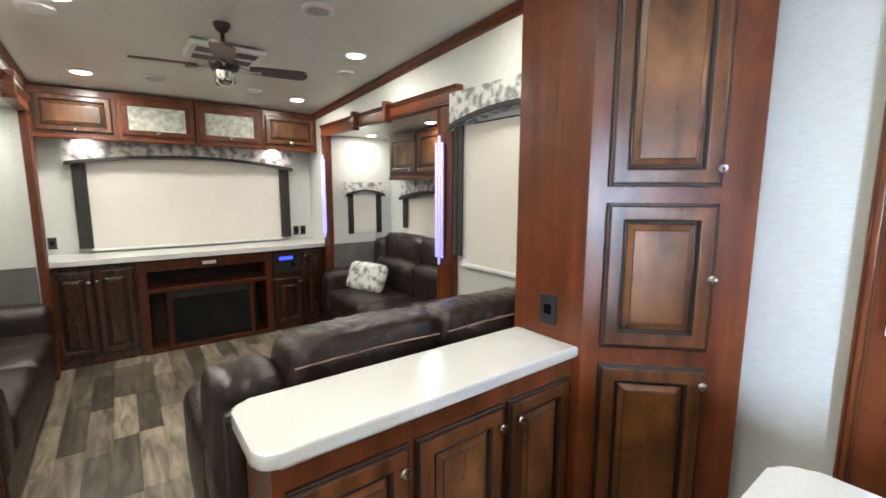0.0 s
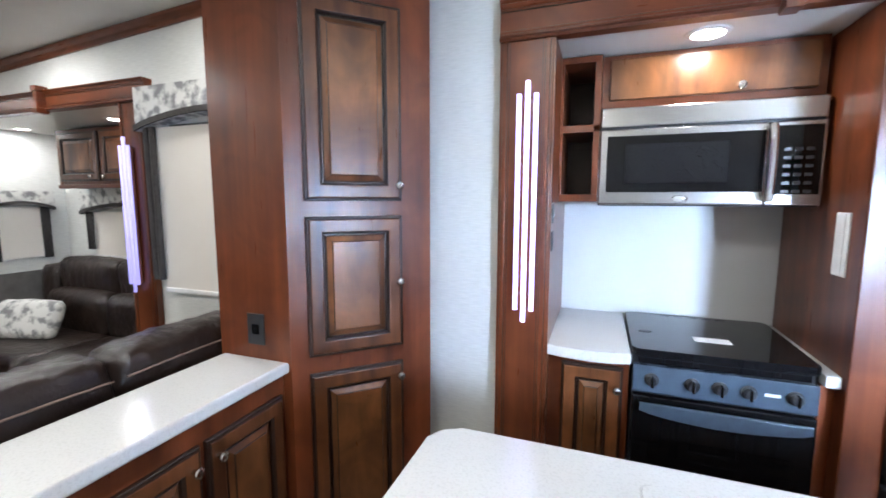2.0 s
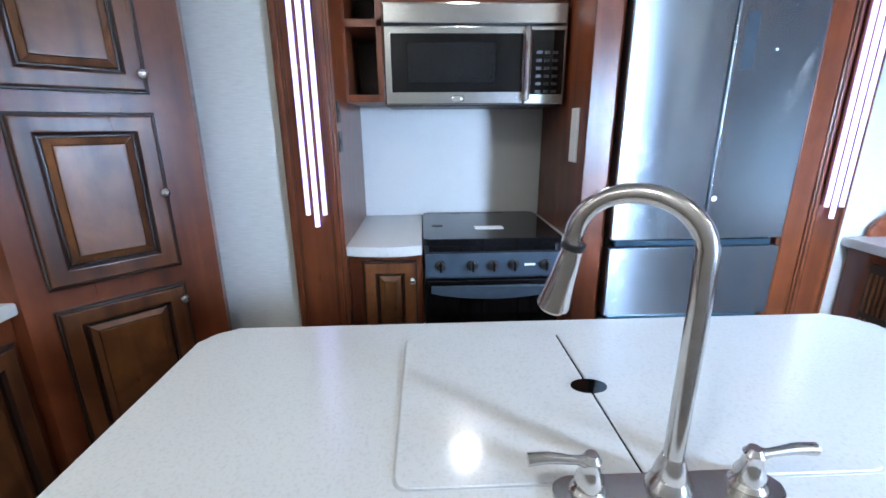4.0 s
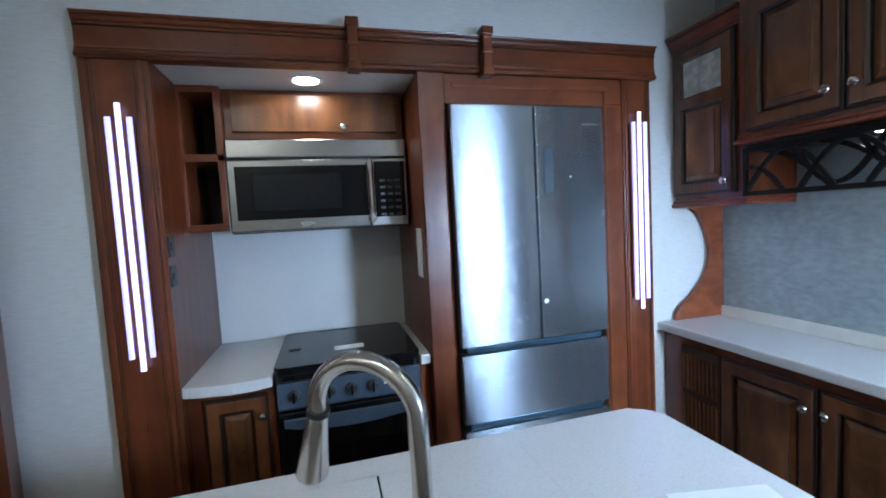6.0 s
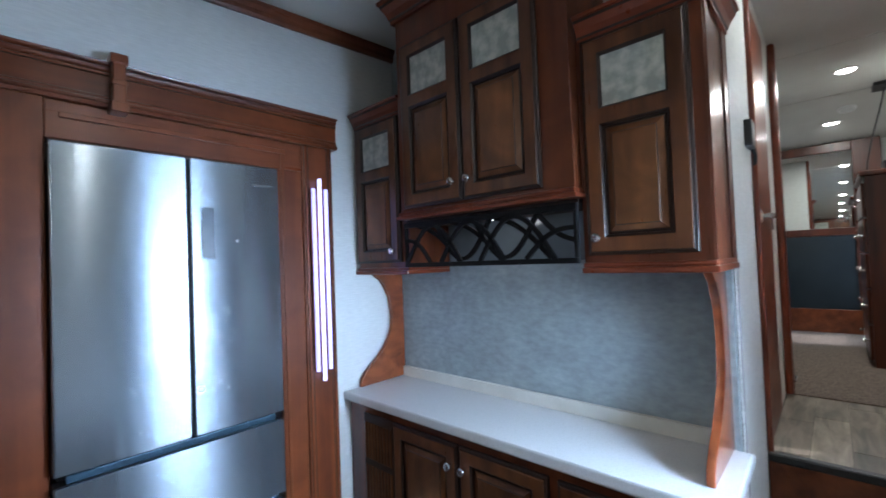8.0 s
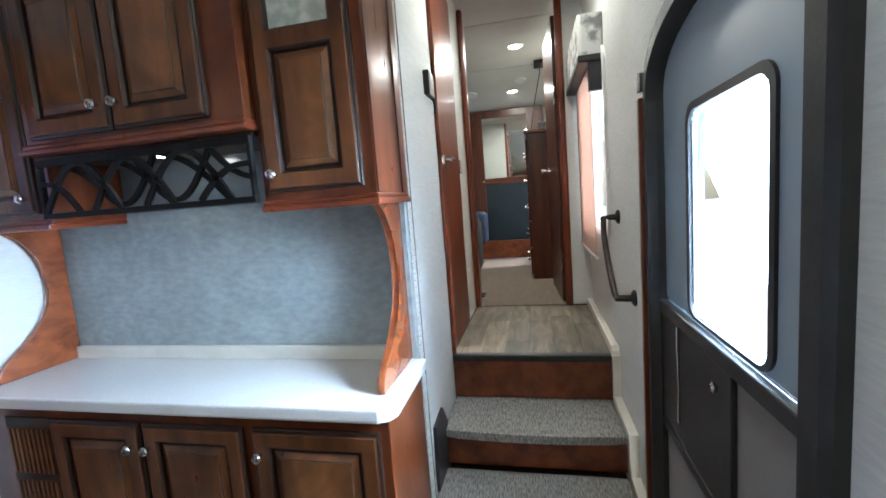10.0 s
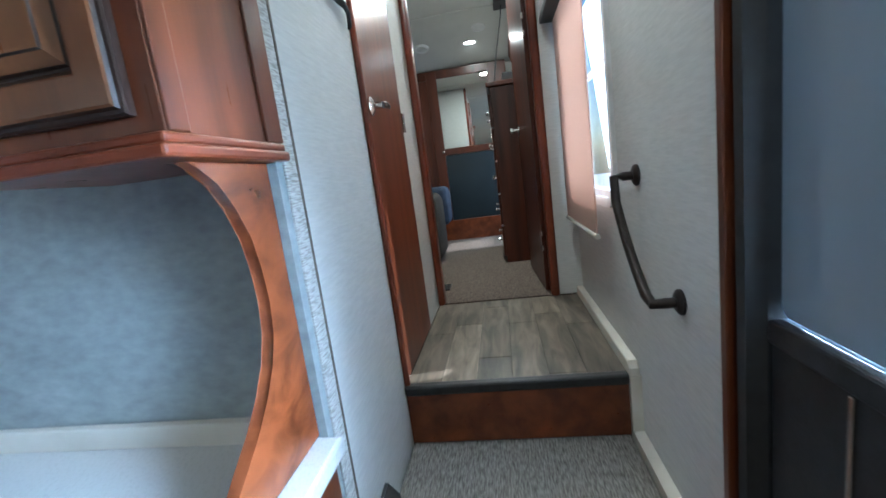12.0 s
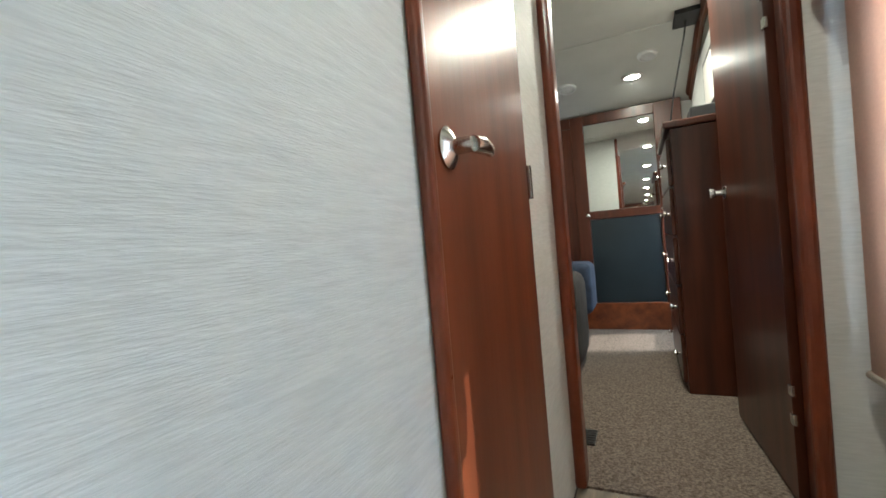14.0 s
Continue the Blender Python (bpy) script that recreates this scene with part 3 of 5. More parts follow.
t = thing("pantry_cabinet", (-0.95, 1.5, 0), "tall stained maple corner pantry with three raised-panel doors", "cabinet")
top = 2.335
part("body", prism([(-1.28, 1.26), (-0.965, 1.26), (-0.597, 1.628), (-0.66, NORTH - 0.002), (-1.28, NORTH - 0.002)], 0, top, bev=0.004), WOOD, t)
for z0, z1, kz in ((1.465, 2.13, 0.055), (0.921, 1.411, 0.25), (0.12, 0.858, 0.69)):
    panel_door("door", t, D, diagonal(0.056, z0, 0.001), 0.342, z1 - z0, (0.325, kz))
crown("crown_moulding", t, [(-1.28, 1.26, 2.238), (-0.965, 1.26, 2.238), (-0.597, 1.628, 2.238)], RED_TRIM, size=0.05, height=0.096)


def wall_plate(name, label, n, p, w, h, mat, slots=2):
    m = facing(n, p)
    t = thing(name, p, label, "outlet")
    part("plate", box((0, -0.006, 0), (w, 0, h), 0.002, m), mat, t)
    for k in range(slots):
        z = h * (k + 0.5) / slots
        part("socket", box((w * 0.28, -0.008, z - h * 0.16), (w * 0.72, -0.005, z + h * 0.16), 0.001, m), SCREEN if mat is BLACK_MATT else PLASTIC, t)
    return t


wall_plate("wall_outlet", "black twin power outlet on the pantry side", (0, -1, 0), (-1.148, 1.26, 0.958), 0.074, 0.112, BLACK_MATT, 1)

t = thing("peninsula_cabinet", (-1.1, 0.74, 0), "stained maple base cabinet with raised-panel doors behind the sofa", "cabinet")
part("body", box((-1.245, 0.225, 0.0), (-1.0, 1.258, 0.868), 0.003), WOOD, t)
for y, w, kx in ((0.93, 0.305, 0.03), (0.585, 0.325, 0.295), (0.25, 0.315, 0.285)):
    panel_door("door", t, (1, 0, 0), (-0.999, y, 0.10), w, 0.70, (kx, 0.645))
single("peninsula_worktop", prism(rounded(-1.262, -0.975, 0.192, 1.258, 0.05, corners=(1, 1, 0, 0)), 0.870, 0.910, bev=0.008), QUARTZ,
       "white speckled solid-surface worktop on the peninsula", "worktop")

# slide-out kitchen run
t = thing("range_base_cabinet", (0.0, 1.95, 0), "narrow stained maple base cabinet beside the range", "cabinet")
part("body", box((-0.163, 1.80, 0.0), (0.142, 2.37, 0.868), 0.002), WOOD, t)
panel_door("door", t, (0, -1, 0), (-0.105, 1.799, 0.12), 0.225, 0.72, (0.205, 0.64))
single("range_worktop", prism([(-0.163, 1.76), (-0.10, 1.742), (0.0, 1.735), (0.08, 1.742), (0.142, 1.755), (0.142, 2.372), (-0.163, 2.372)], 0.870, 0.910, bev=0.006), QUARTZ,
       "white worktop with a bowed front beside the range", "worktop")
single("filler_worktop", box((0.716, 1.765, 0.870), (0.758, 2.372, 0.910), 0.004), QUARTZ, "narrow white worktop strip beside the range", "worktop")
single("filler_cabinet", box((0.716, 1.80, 0.0), (0.758, 2.37, 0.868), 0.003), WOOD, "narrow stained filler panel beside the range", "cabinet")
single("kitchen_backsplash", box((-0.163, 2.372, 0.91), (0.76, 2.378, 1.46), 0.001), SPLASH,
       "pale smooth backsplash panel behind the range", "backsplash", kind="structure")

SLATE = surface("slate_panel", (0.058, 0.078, 0.104), (0.074, 0.098, 0.128), 20, rough=(0.16, 0.24), bump=0, metal=0.2)
t = thing("gas_range", (0.43, 2.05, 0), "black gas range with glass cover, knobs and oven door", "stove")
part("body", box((0.150, 1.80, 0.0), (0.712, 2.33, 0.90), 0.004), BLACK_MATT, t)
part("top_cover", prism(rounded(0.146, 0.714, 1.775, 2.325, 0.02), 0.902, 0.930, bev=0.006), BLACK, t, "glossy black glass cooktop cover")
part("control_panel", box((0.152, 1.775, 0.765), (0.710, 1.800, 0.868), 0.004), SLATE, t, "slate grey control panel")
part("burner_vent", box((0.17, 1.785, 0.872), (0.69, 1.80, 0.898), 0.003), BLACK, t)
for x in (0.215, 0.345, 0.43, 0.515, 0.645):
    k = part("knob", lathe([(0.024, 0), (0.024, 0.006), (0.018, 0.010), (0.017, 0.028), (0.014, 0.031)], toward((0, -1, 0), (x, 1.775, 0.818)), 20), BLACK_MATT, t, "black control knob")
    part("grip", box((x - 0.004, 1.738, 0.799), (x + 0.004, 1.76, 0.837), 0.002), BLACK, k)
door = part("oven_door", box((0.152, 1.770, 0.18), (0.710, 1.800, 0.755), 0.006), BLACK, t, "glossy black oven door")
part("window", box((0.215, 1.766, 0.33), (0.647, 1.772, 0.60), 0.002), SCREEN, door)
bow = [(0.175 + 0.512 * i / 16, 0.712 - 0.026 * math.sin(math.pi * i / 16) ** 0.8) for i in range(17)]
grip = part("handle", prism(bow + [(0.687, 0.742), (0.175, 0.742)], 1.732, 1.748, "xzy", bev=0.004), SLATE, door, "bowed slate grey oven door handle")
for x in (0.20, 0.662):
    part("bracket", box((x - 0.012, 1.747, 0.715), (x + 0.012, 1.772, 0.738), 0.002), BLACK, grip)
part("drawer", box((0.152, 1.772, 0.04), (0.710, 1.800, 0.172), 0.005), BLACK, t)
for k in range(5):
    part("vent_slot", box((0.30 + 0.055 * k, 2.292, 0.9295), (0.335 + 0.055 * k, 2.300, 0.9312)), SCREEN, t)
part("cover_bumper", lathe([(0.002, 0.0), (0.022, 0.0), (0.020, 0.002), (0.002, 0.003)], Matrix.Translation((0.209, 2.011, 0.9298)) @ Matrix.Diagonal((1.2, 0.8, 1, 1)), 20), BLACK_MATT, t, "oval rubber bumper on the cover")
part("badge", box((0.560, 1.7735, 0.812), (0.605, 1.7755, 0.822)), PLASTIC, t, "small pale brand plate")
part("label_card", box((0.375, 1.93, 0.9305), (0.50, 1.99, 0.9315)), PLASTIC, t, "white paper leaflet on the cover")

t = thing("microwave_oven", (0.37, 2.18, 1.44), "stainless over-range microwave with dark glass door", "microwave")
part("body", box((0.0, 2.02, 1.445), (0.745, 2.37, 1.835), 0.004), BLACK_MATT, t)
part("vent_grille", box((0.0, 2.0, 1.758), (0.745, 2.03, 1.835), 0.006), STEEL_H, t, "stainless top vent strip")
door = part("door", box((0.0, 1.998, 1.450), (0.575, 2.03, 1.750), 0.006), STEEL_H, t, "stainless framed door")
part("window", box((0.030, 1.994, 1.500), (0.566, 2.0, 1.722), 0.003), SCREEN, door)
part("inner_window", box((0.095, 1.9925, 1.535), (0.455, 1.995, 1.690), 0.003), surface("meshed_window", (0.006, 0.006, 0.007), (0.011, 0.011, 0.012), 300, rough=(0.05, 0.1), bump=0, spec=0.28), door)
hz = [(0.578, 1.962 - 0.012 * math.sin(math.pi * i / 10), 1.475 + 0.255 * i / 10) for i in range(11)]
part("handle", tube([(0.578, 2.0, 1.475)] + hz + [(0.578, 2.0, 1.73)], 0.0135), NICKEL, door, "bowed stainless handle")
panel = part("control_panel", box((0.577, 1.998, 1.450), (0.745, 2.03, 1.750), 0.005), STEEL_H, t)
part("keypad", box((0.598, 1.994, 1.490), (0.735, 2.0, 1.735), 0.002), SCREEN, panel, "black keypad")
for i in range(3):
    for j in range(6):
        part("key", box((0.622 + 0.033 * i, 1.9925, 1.495 + 0.030 * j), (0.644 + 0.033 * i, 1.9945, 1.506 + 0.030 * j)), BLACK_MATT, panel)
part("display", box((0.622, 1.9925, 1.685), (0.712, 1.9945, 1.71)), SCREEN, panel)
part("badge", lathe([(0.002, 0), (0.018, 0.0), (0.016, 0.002), (0.002, 0.003)], toward((0, -1, 0), (0.30, 1.998, 1.474)) @ Matrix.Diagonal((1.6, 0.8, 1, 1)), 18), NICKEL, door, "oval metal badge")

t = thing("over_range_cabinet", (0.37, 2.2, 1.84), "stained maple wall cabinet over the microwave", "cabinet")
part("body", box((0.0, 2.04, 1.842), (0.745, 2.37, 2.046), 0.002), WOOD_H, t)
d = part("door", box((0.03, 2.020, 1.868), (0.715, 2.041, 2.026), 0.004), PANEL, t, "plain flap door")
part("knob", lathe([(0.007, 0), (0.006, 0.008), (0.007, 0.012), (0.013, 0.017), (0.0155, 0.023), (0.013, 0.028), (0.006, 0.031)], toward((0, -1, 0), (0.48, 2.020, 1.888)), 16), NICKEL, d, "satin nickel knob")
t = thing("open_cubby", (-0.08, 2.2, 1.46), "open two-tier stained cubby shelf beside the microwave", "shelf")
bm = box((-0.163, 2.0, 1.462), (-0.002, 2.37, 1.492), 0.002)
for a, b in (((-0.163, 2.0, 1.745), (-0.002, 2.37, 1.775)), ((-0.163, 2.0, 2.02), (-0.002, 2.37, 2.046)), ((-0.163, 2.0, 1.492), (-0.148, 2.37, 2.02)), ((-0.028, 2.0, 1.492), (-0.002, 2.37, 2.02))):
    box(a, b, 0.002, bm=bm)
part("frame", bm, WOOD, t)
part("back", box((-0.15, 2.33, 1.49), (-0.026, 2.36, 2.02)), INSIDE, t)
# end panel with switches inside the bay, and the partition beside the refrigerator
single("bay_end_panel", box((-0.172, 1.745, 0.0), (-0.158, 2.37, 2.048), 0.001), WOOD, "dark stained end panel in the kitchen bay", "panel", kind="structure")
for z in (1.275, 1.38):
    wall_plate("wall_outlet", "black power outlet on the bay end panel", (1, 0, 0), (-0.158, 1.755, z), 0.055, 0.075, BLACK_MATT, 1)
single("refrigerator_partition", box((0.760, 1.742, 0.0), (0.868, 2.372, 2.046), 0.004), WOOD, "stained partition between range and refrigerator", "panel", kind="structure")
t = wall_plate("switch_plate", "white switch and sticker strip on the partition", (-1, 0, 0), (0.760, 1.905, 1.222), 0.085, 0.208, PLASTIC, 3)

t = thing("refrigerator", (1.215, 2.03, 0.05), "stainless french-door refrigerator with two freezer drawers", "refrigerator")
part("body", box((0.885, 1.77, 0.02), (1.555, 2.36, 1.90), 0.004), BLACK_MATT, t)
for a, b in ((0.872, 1.232), (1.237, 1.562)):
    d = part("door", box((a + 0.001, 1.712, 0.936), (b - 0.001, 1.766, 1.906), 0.003), BLACK_MATT, t, "black door core")
    part("skin", prism(rounded(a, b, 1.697, 1.713, 0.007), 0.935, 1.907, bev=0.003), STEEL, d, "brushed stainless door skin")
for z0, z1 in ((0.615, 0.900), (0.10, 0.580)):
    d = part("drawer", box((0.873, 1.712, z0 + 0.001), (1.561, 1.766, z1 - 0.001), 0.003), BLACK_MATT, t, "black freezer drawer core")
    part("skin", prism(rounded(0.872, 1.562, 1.697, 1.713, 0.007), z0, z1, bev=0.003), STEEL, d, "brushed stainless drawer skin")
    part("pull", box((0.90, 1.712, z1 + 0.002), (1.535, 1.764, z1 + 0.026), 0.004), surface("slate_pull", (0.05, 0.09, 0.13), (0.08, 0.13, 0.17), 10, rough=(0.2, 0.3), bump=0, metal=0.6), d, "recessed slate blue pull")
part("door_display", box((1.272, 1.6945, 1.55), (1.315, 1.6985, 1.735), 0.001), surface("grey_display", (0.030, 0.045, 0.060), (0.045, 0.060, 0.078), 10, rough=(0.25, 0.35), bump=0), t, "grey touch display strip")
part("badge", box((1.455, 1.695, 1.828), (1.535, 1.698, 1.838)), GREY_WALL, t)
for x, z, r in ((1.260, 1.092, 0.011), (1.395, 1.615, 0.005)):
    part("sticker", lathe([(0.001, 0.0), (r, 0.0), (r * 0.9, 0.0012), (0.001, 0.0014)], toward((0, -1, 0), (x, 1.697, z)), 14), PLASTIC, t, "small round white sticker")
part("toe_grille", box((0.885, 1.74, 0.02), (1.555, 1.77, 0.095), 0.003), BLACK_MATT, t)
t = thing("refrigerator_surround", (1.2, 1.76, 0), "stained wood trim framing the refrigerator", "trim", kind="structure")
part("top_rail", box((0.868, 1.748, 1.925), (1.70, 1.778, 2.044), 0.004), WOOD_H, t)
part("bead", box((0.90, 1.740, 1.99), (1.62, 1.750, 2.008), 0.003), WOOD_H, t)
part("side_stile", box((1.585, 1.746, 0.0), (1.694, 1.778, 1.925), 0.004), WOOD, t)
part("bead", box((1.60, 1.740, 0.0), (1.614, 1.750, 1.99), 0.003), WOOD, t)

# island
t = thing("kitchen_island", (0.43, 0.74, 0), "stained maple kitchen island with a sink", "cabinet")
part("body", box((-0.28, 0.50, 0.0), (1.14, 1.00, 0.868), 0.004), WOOD, t)
for k in range(4):
    panel_door("door", t, (0, 1, 0), (1.12 - 0.35 * k, 1.001, 0.10), 0.335, 0.72, (0.03 if k % 2 else 0.305, 0.66))
single("island_worktop", prism(rounded(-0.35, 1.215, 0.44, 1.062, 0.065), 0.870, 0.910, bev=0.010), QUARTZ, "white solid-surface island worktop with rounded corners", "worktop")
for a, b in ((0.112, 0.446), (0.4495, 0.790)):
    single("sink_cover", prism(rounded(a, b, 0.575, 0.985, 0.02, corners=(a < 0.2, a > 0.2, a > 0.2, a < 0.2)), 0.9085, 0.9135, bev=0.002), QUARTZ, "white worktop cover panel lying over the sink", "sink cover", "sink covers")
single("sink_recess", prism(rounded(0.108, 0.794, 0.571, 0.989, 0.022), 0.905, 0.9108), surface("grey_joint", (0.42, 0.42, 0.41), (0.50, 0.50, 0.49), 30, rough=(0.4, 0.5), bump=0), "grey joint round the sink covers", "sink")
single("sink_cover_seam", box((0.4460, 0.58, 0.9105), (0.4495, 0.982, 0.9117)), SCREEN, "dark seam between the sink covers", "seam")
single("paper_sheet", prism([(0.93, 0.56), (1.13, 0.52), (1.17, 0.69), (0.97, 0.73)], 0.9102, 0.9112), PLASTIC, "white paper sheet lying on the island", "paper")
single("sink_finger_hole", prism([(0.448 + 0.033 * math.cos(a), 0.785 + 0.022 * math.sin(a)) for a in (2 * math.pi * k / 24 for k in range(24))], 0.909, 0.9145), SCREEN, "dark oval finger hole between the sink covers", "hole")


FX, FY = 0.466, 0.556
t = thing("kitchen_faucet", (FX, FY, 0.91), "brushed nickel high-arc pull-down faucet", "faucet")
part("deck_plate", prism(rounded(FX - 0.15, FX + 0.15, FY - 0.026, FY + 0.026, 0.024), 0.910, 0.9165, bev=0.002), NICKEL, t, "satin nickel deck plate")
part("base", lathe([(0.026, 0.006), (0.028, 0.012), (0.024, 0.020), (0.0200, 0.026), (0.0210, 0.032), (0.017, 0.046), (0.0135, 0.056)], Matrix.Translation((FX, FY, 0.91)), 20), NICKEL, t)
arc = [(FX, FY, 0.96), (FX, FY, 1.06), (FX, FY, 1.17), (FX - 0.001, FY, 1.21)]
for i in range(1, 19):
    a = math.pi * i / 18 * 1.05
    k = 0.5 * (1 - math.cos(a))
    arc.append((FX - 0.116 * k, FY + 0.096 * k, 1.226 + 0.066 * math.sin(a)))
part("spout", tube(arc, 0.0122, 14), NICKEL, t, "high arched spout")
e, d = Vector(arc[-1]), Vector((-0.16, 0.24, -1)).normalized()
head = part("spray_head", tube([e, e + d * 0.012, e + d * 0.014, e + d * 0.05, e + d * 0.095, e + d * 0.10], [0.0140, 0.0140, 0.0145, 0.0175, 0.0225, 0.0185], 16), NICKEL, t, "flared pull-down spray head")
part("collar", tube([e - d * 0.006, e + d * 0.002], 0.0150, 16), BLACK_MATT, head)
for sx in (-1, 1):
    hb = part("handle_base", lathe([(0.022, 0), (0.023, 0.010), (0.018, 0.016), (0.019, 0.026), (0.013, 0.040), (0.011, 0.050), (0.013, 0.056), (0.008, 0.064)], Matrix.Translation((FX + sx * 0.105, FY, 0.91)), 18), NICKEL, t)
    x = FX + sx * 0.105
    part("lever", tube([(x, FY, 0.962), (x + sx * 0.02, FY - 0.0, 0.966), (x + sx * 0.055, FY + 0.001, 0.970), (x + sx * 0.080, FY + 0.001, 0.968)], [0.010, 0.0055, 0.0075, 0.0085], 12), NICKEL, hb)

# buffet hutch
W = (-1, 0, 0)
t = thing("buffet_cabinet", (2.1, 1.0, 0), "stained maple buffet base with raised-panel doors and slatted vent", "cabinet")
part("body", box((1.932, 0.262, 0.0), (2.268, 1.775, 0.868), 0.003), WOOD, t)
for y, w, k in ((1.455, 0.362, (0.335, 0.655)), (1.085, 0.362, (0.03, 0.655)), (0.69, 0.40, (0.03, 0.655))):
    panel_door("door", t, W, (1.931, y, 0.10), w, 0.73, k)
g = part("vent_panel", box((1.926, 1.466, 0.10), (1.933, 1.665, 0.83), 0.002), INSIDE, t)
for z0, z1 in ((0.25, 0.60), (0.63, 0.79)):
    for k in range(9):
        part("slat", box((1.920, 1.475 + 0.021 * k, z0), (1.928, 1.485 + 0.021 * k, z1), 0.001), PANEL, g)
single("buffet_worktop", prism(rounded(1.895, 2.268, 0.236, 1.776, 0.045, corners=(1, 0, 0, 0)), 0.872, 0.912, bev=0.008), QUARTZ, "white laminate worktop on the buffet", "worktop")
single("buffet_splash_lip", box((2.248, 0.308, 0.912), (2.268, 1.744, 0.962), 0.003), TRIM_CREAM, "low cream upstand at the back of the buffet", "trim", kind="structure")

t = thing("hutch_cabinet", (2.1, 1.0, 1.47), "stained maple hutch with seeded glass in its doors", "cabinet")
ztop = 2.642
part("centre_body", box((1.965, 0.612, 1.715), (2.268, 1.402, ztop), 0.003), WOOD, t)
part("centre_base_moulding", box((1.945, 0.600, 1.690), (2.268, 1.414, 1.706), 0.005), RED_TRIM, t)
part("centre_base_bead", box((1.953, 0.606, 1.705), (2.268, 1.408, 1.722), 0.006), RED_TRIM, t)
for y, k in ((1.368, (0.288, 0.072)), (1.040, (0.035, 0.072))):
    panel_door("door", t, W, (1.964, y, 1.735), 0.322, 0.687, k, glass=0.175)
crown("centre_crown", t, [(2.268, 1.402, ztop - 0.10), (1.965, 1.402, ztop - 0.10), (1.965, 0.612, ztop - 0.10), (2.268, 0.612, ztop - 0.10)], RED_TRIM, size=0.055, height=0.098)
for a, b, edge, y, w, kx in ((0.262, 0.612, 0.012, 0.592, 0.297, 0.035), (1.402, 1.775, 0.0, 1.768, 0.315, 0.285)):
    part("side_body", box((2.012, a, 1.482), (2.290 if edge else 2.268, b, 2.185), 0.003), WOOD, t)
    part("side_base_moulding", box((1.988, a - edge, 1.456), (2.294 if edge else 2.268, b, 1.474), 0.005), RED_TRIM, t)
    part("side_base_bead", box((1.998, a - edge * 0.5, 1.473), (2.292 if edge else 2.268, b, 1.488), 0.005), RED_TRIM, t)
    panel_door("door", t, W, (2.011, y, 1.51), w, 0.66, (kx, 0.052), glass=0.175)
part("end_stile", box((2.236, 0.2575, 1.489), (2.291, 0.263, 2.171), 0.002), WOOD, t)
part("end_stile", box((2.013, 0.2575, 1.489), (2.050, 0.263, 2.171), 0.002), WOOD, t)
crown("side_crown", t, [(2.012, 0.600, 2.172), (2.012, 0.262, 2.172), (2.290, 0.262, 2.172)], RED_TRIM, size=0.045)
crown("side_crown", t, [(2.012, 1.775, 2.172), (2.012, 1.415, 2.172)], RED_TRIM, size=0.045)
# scrolled brackets down to the worktop
scroll = [(2.055, 1.458), (2.085, 1.448), (2.120, 1.425), (2.150, 1.385), (2.172, 1.335), (2.186, 1.28), (2.190, 1.22), (2.182, 1.165), (2.160, 1.115), (2.125, 1.07), (2.085, 1.035), (2.045, 1.005), (2.010, 0.98), (1.988, 0.955), (1.980, 0.935), (1.980, 0.914)]
for y in (0.284, 1.745):
    prof = [(2.266, 1.458)] + scroll + [(2.266, 0.914)]
    part("bracket", prism(prof, y, y + 0.022, "xzy", bev=0.003), BURL, t, "scrolled stained wood bracket")
# wine rack of crossing dark hoops under the centre
t = thing("wine_rack", (1.98, 1.0, 1.49), "dark metal wine rack of crossing hoops under the hutch", "wine rack")
part("shelf", box((1.99, 0.615, 1.676), (2.265, 1.40, 1.688)), INSIDE, t)
part("frame_bar", box((1.972, 0.615, 1.488), (1.992, 1.398, 1.506), 0.002), IRON, t)
part("frame_bar", box((1.972, 0.615, 1.655), (1.992, 1.398, 1.676), 0.002), IRON, t)
# added panel; its bluish grey puts the daylight behind the hoops into the colour
part("back", box((2.258, 0.618, 1.494), (2.264, 1.396, 1.676), 0.001), surface("daylit_back_tone", (0.13, 0.155, 0.17), (0.17, 0.20, 0.22), 6, rough=(0.12, 0.2), bump=0), t, "added back panel, its grey standing for the daylit wall")
for y in (0.615, 1.386):
    part("frame_bar", box((1.973, y, 1.506), (1.991, y + 0.012, 1.655), 0.002), IRON, t)


def band(y0, y1, z0, z1, bow, x):
    """A flat bar bowed in an arc between two corners of the rack."""
    mid = []
    for i in range(17):
        u = i / 16
        mid.append((y0 + (y1 - y0) * u, z0 + (z1 - z0) * u + bow * math.sin(math.pi * u)))
    up, low = [], []
    for i, (y, z) in enumerate(mid):
        a, b = mid[max(i - 1, 0)], mid[min(i + 1, 16)]
        d = Vector((b[0] - a[0], b[1] - a[1])).normalized() * 0.0075
        up.append((y - d.y, z + d.x))
        low.append((y + d.y, z - d.x))
    bm = bmesh.new()
    for i in range(16):
        q = (low[i], low[i + 1], up[i + 1], up[i])
        f = [bm.verts.new((x, y, z)) for y, z in q]
        g = [bm.verts.new((x + 0.012, y, z)) for y, z in q]
        for face in (f, g[::-1], (f[0], f[1], g[1], g[0]), (f[2], f[3], g[3], g[2])):
            bm.faces.new(face)
    bmesh.ops.remove_doubles(bm, verts=bm.verts, dist=1e-5)
    bmesh.ops.recalc_face_normals(bm, faces=bm.faces)
    return bm


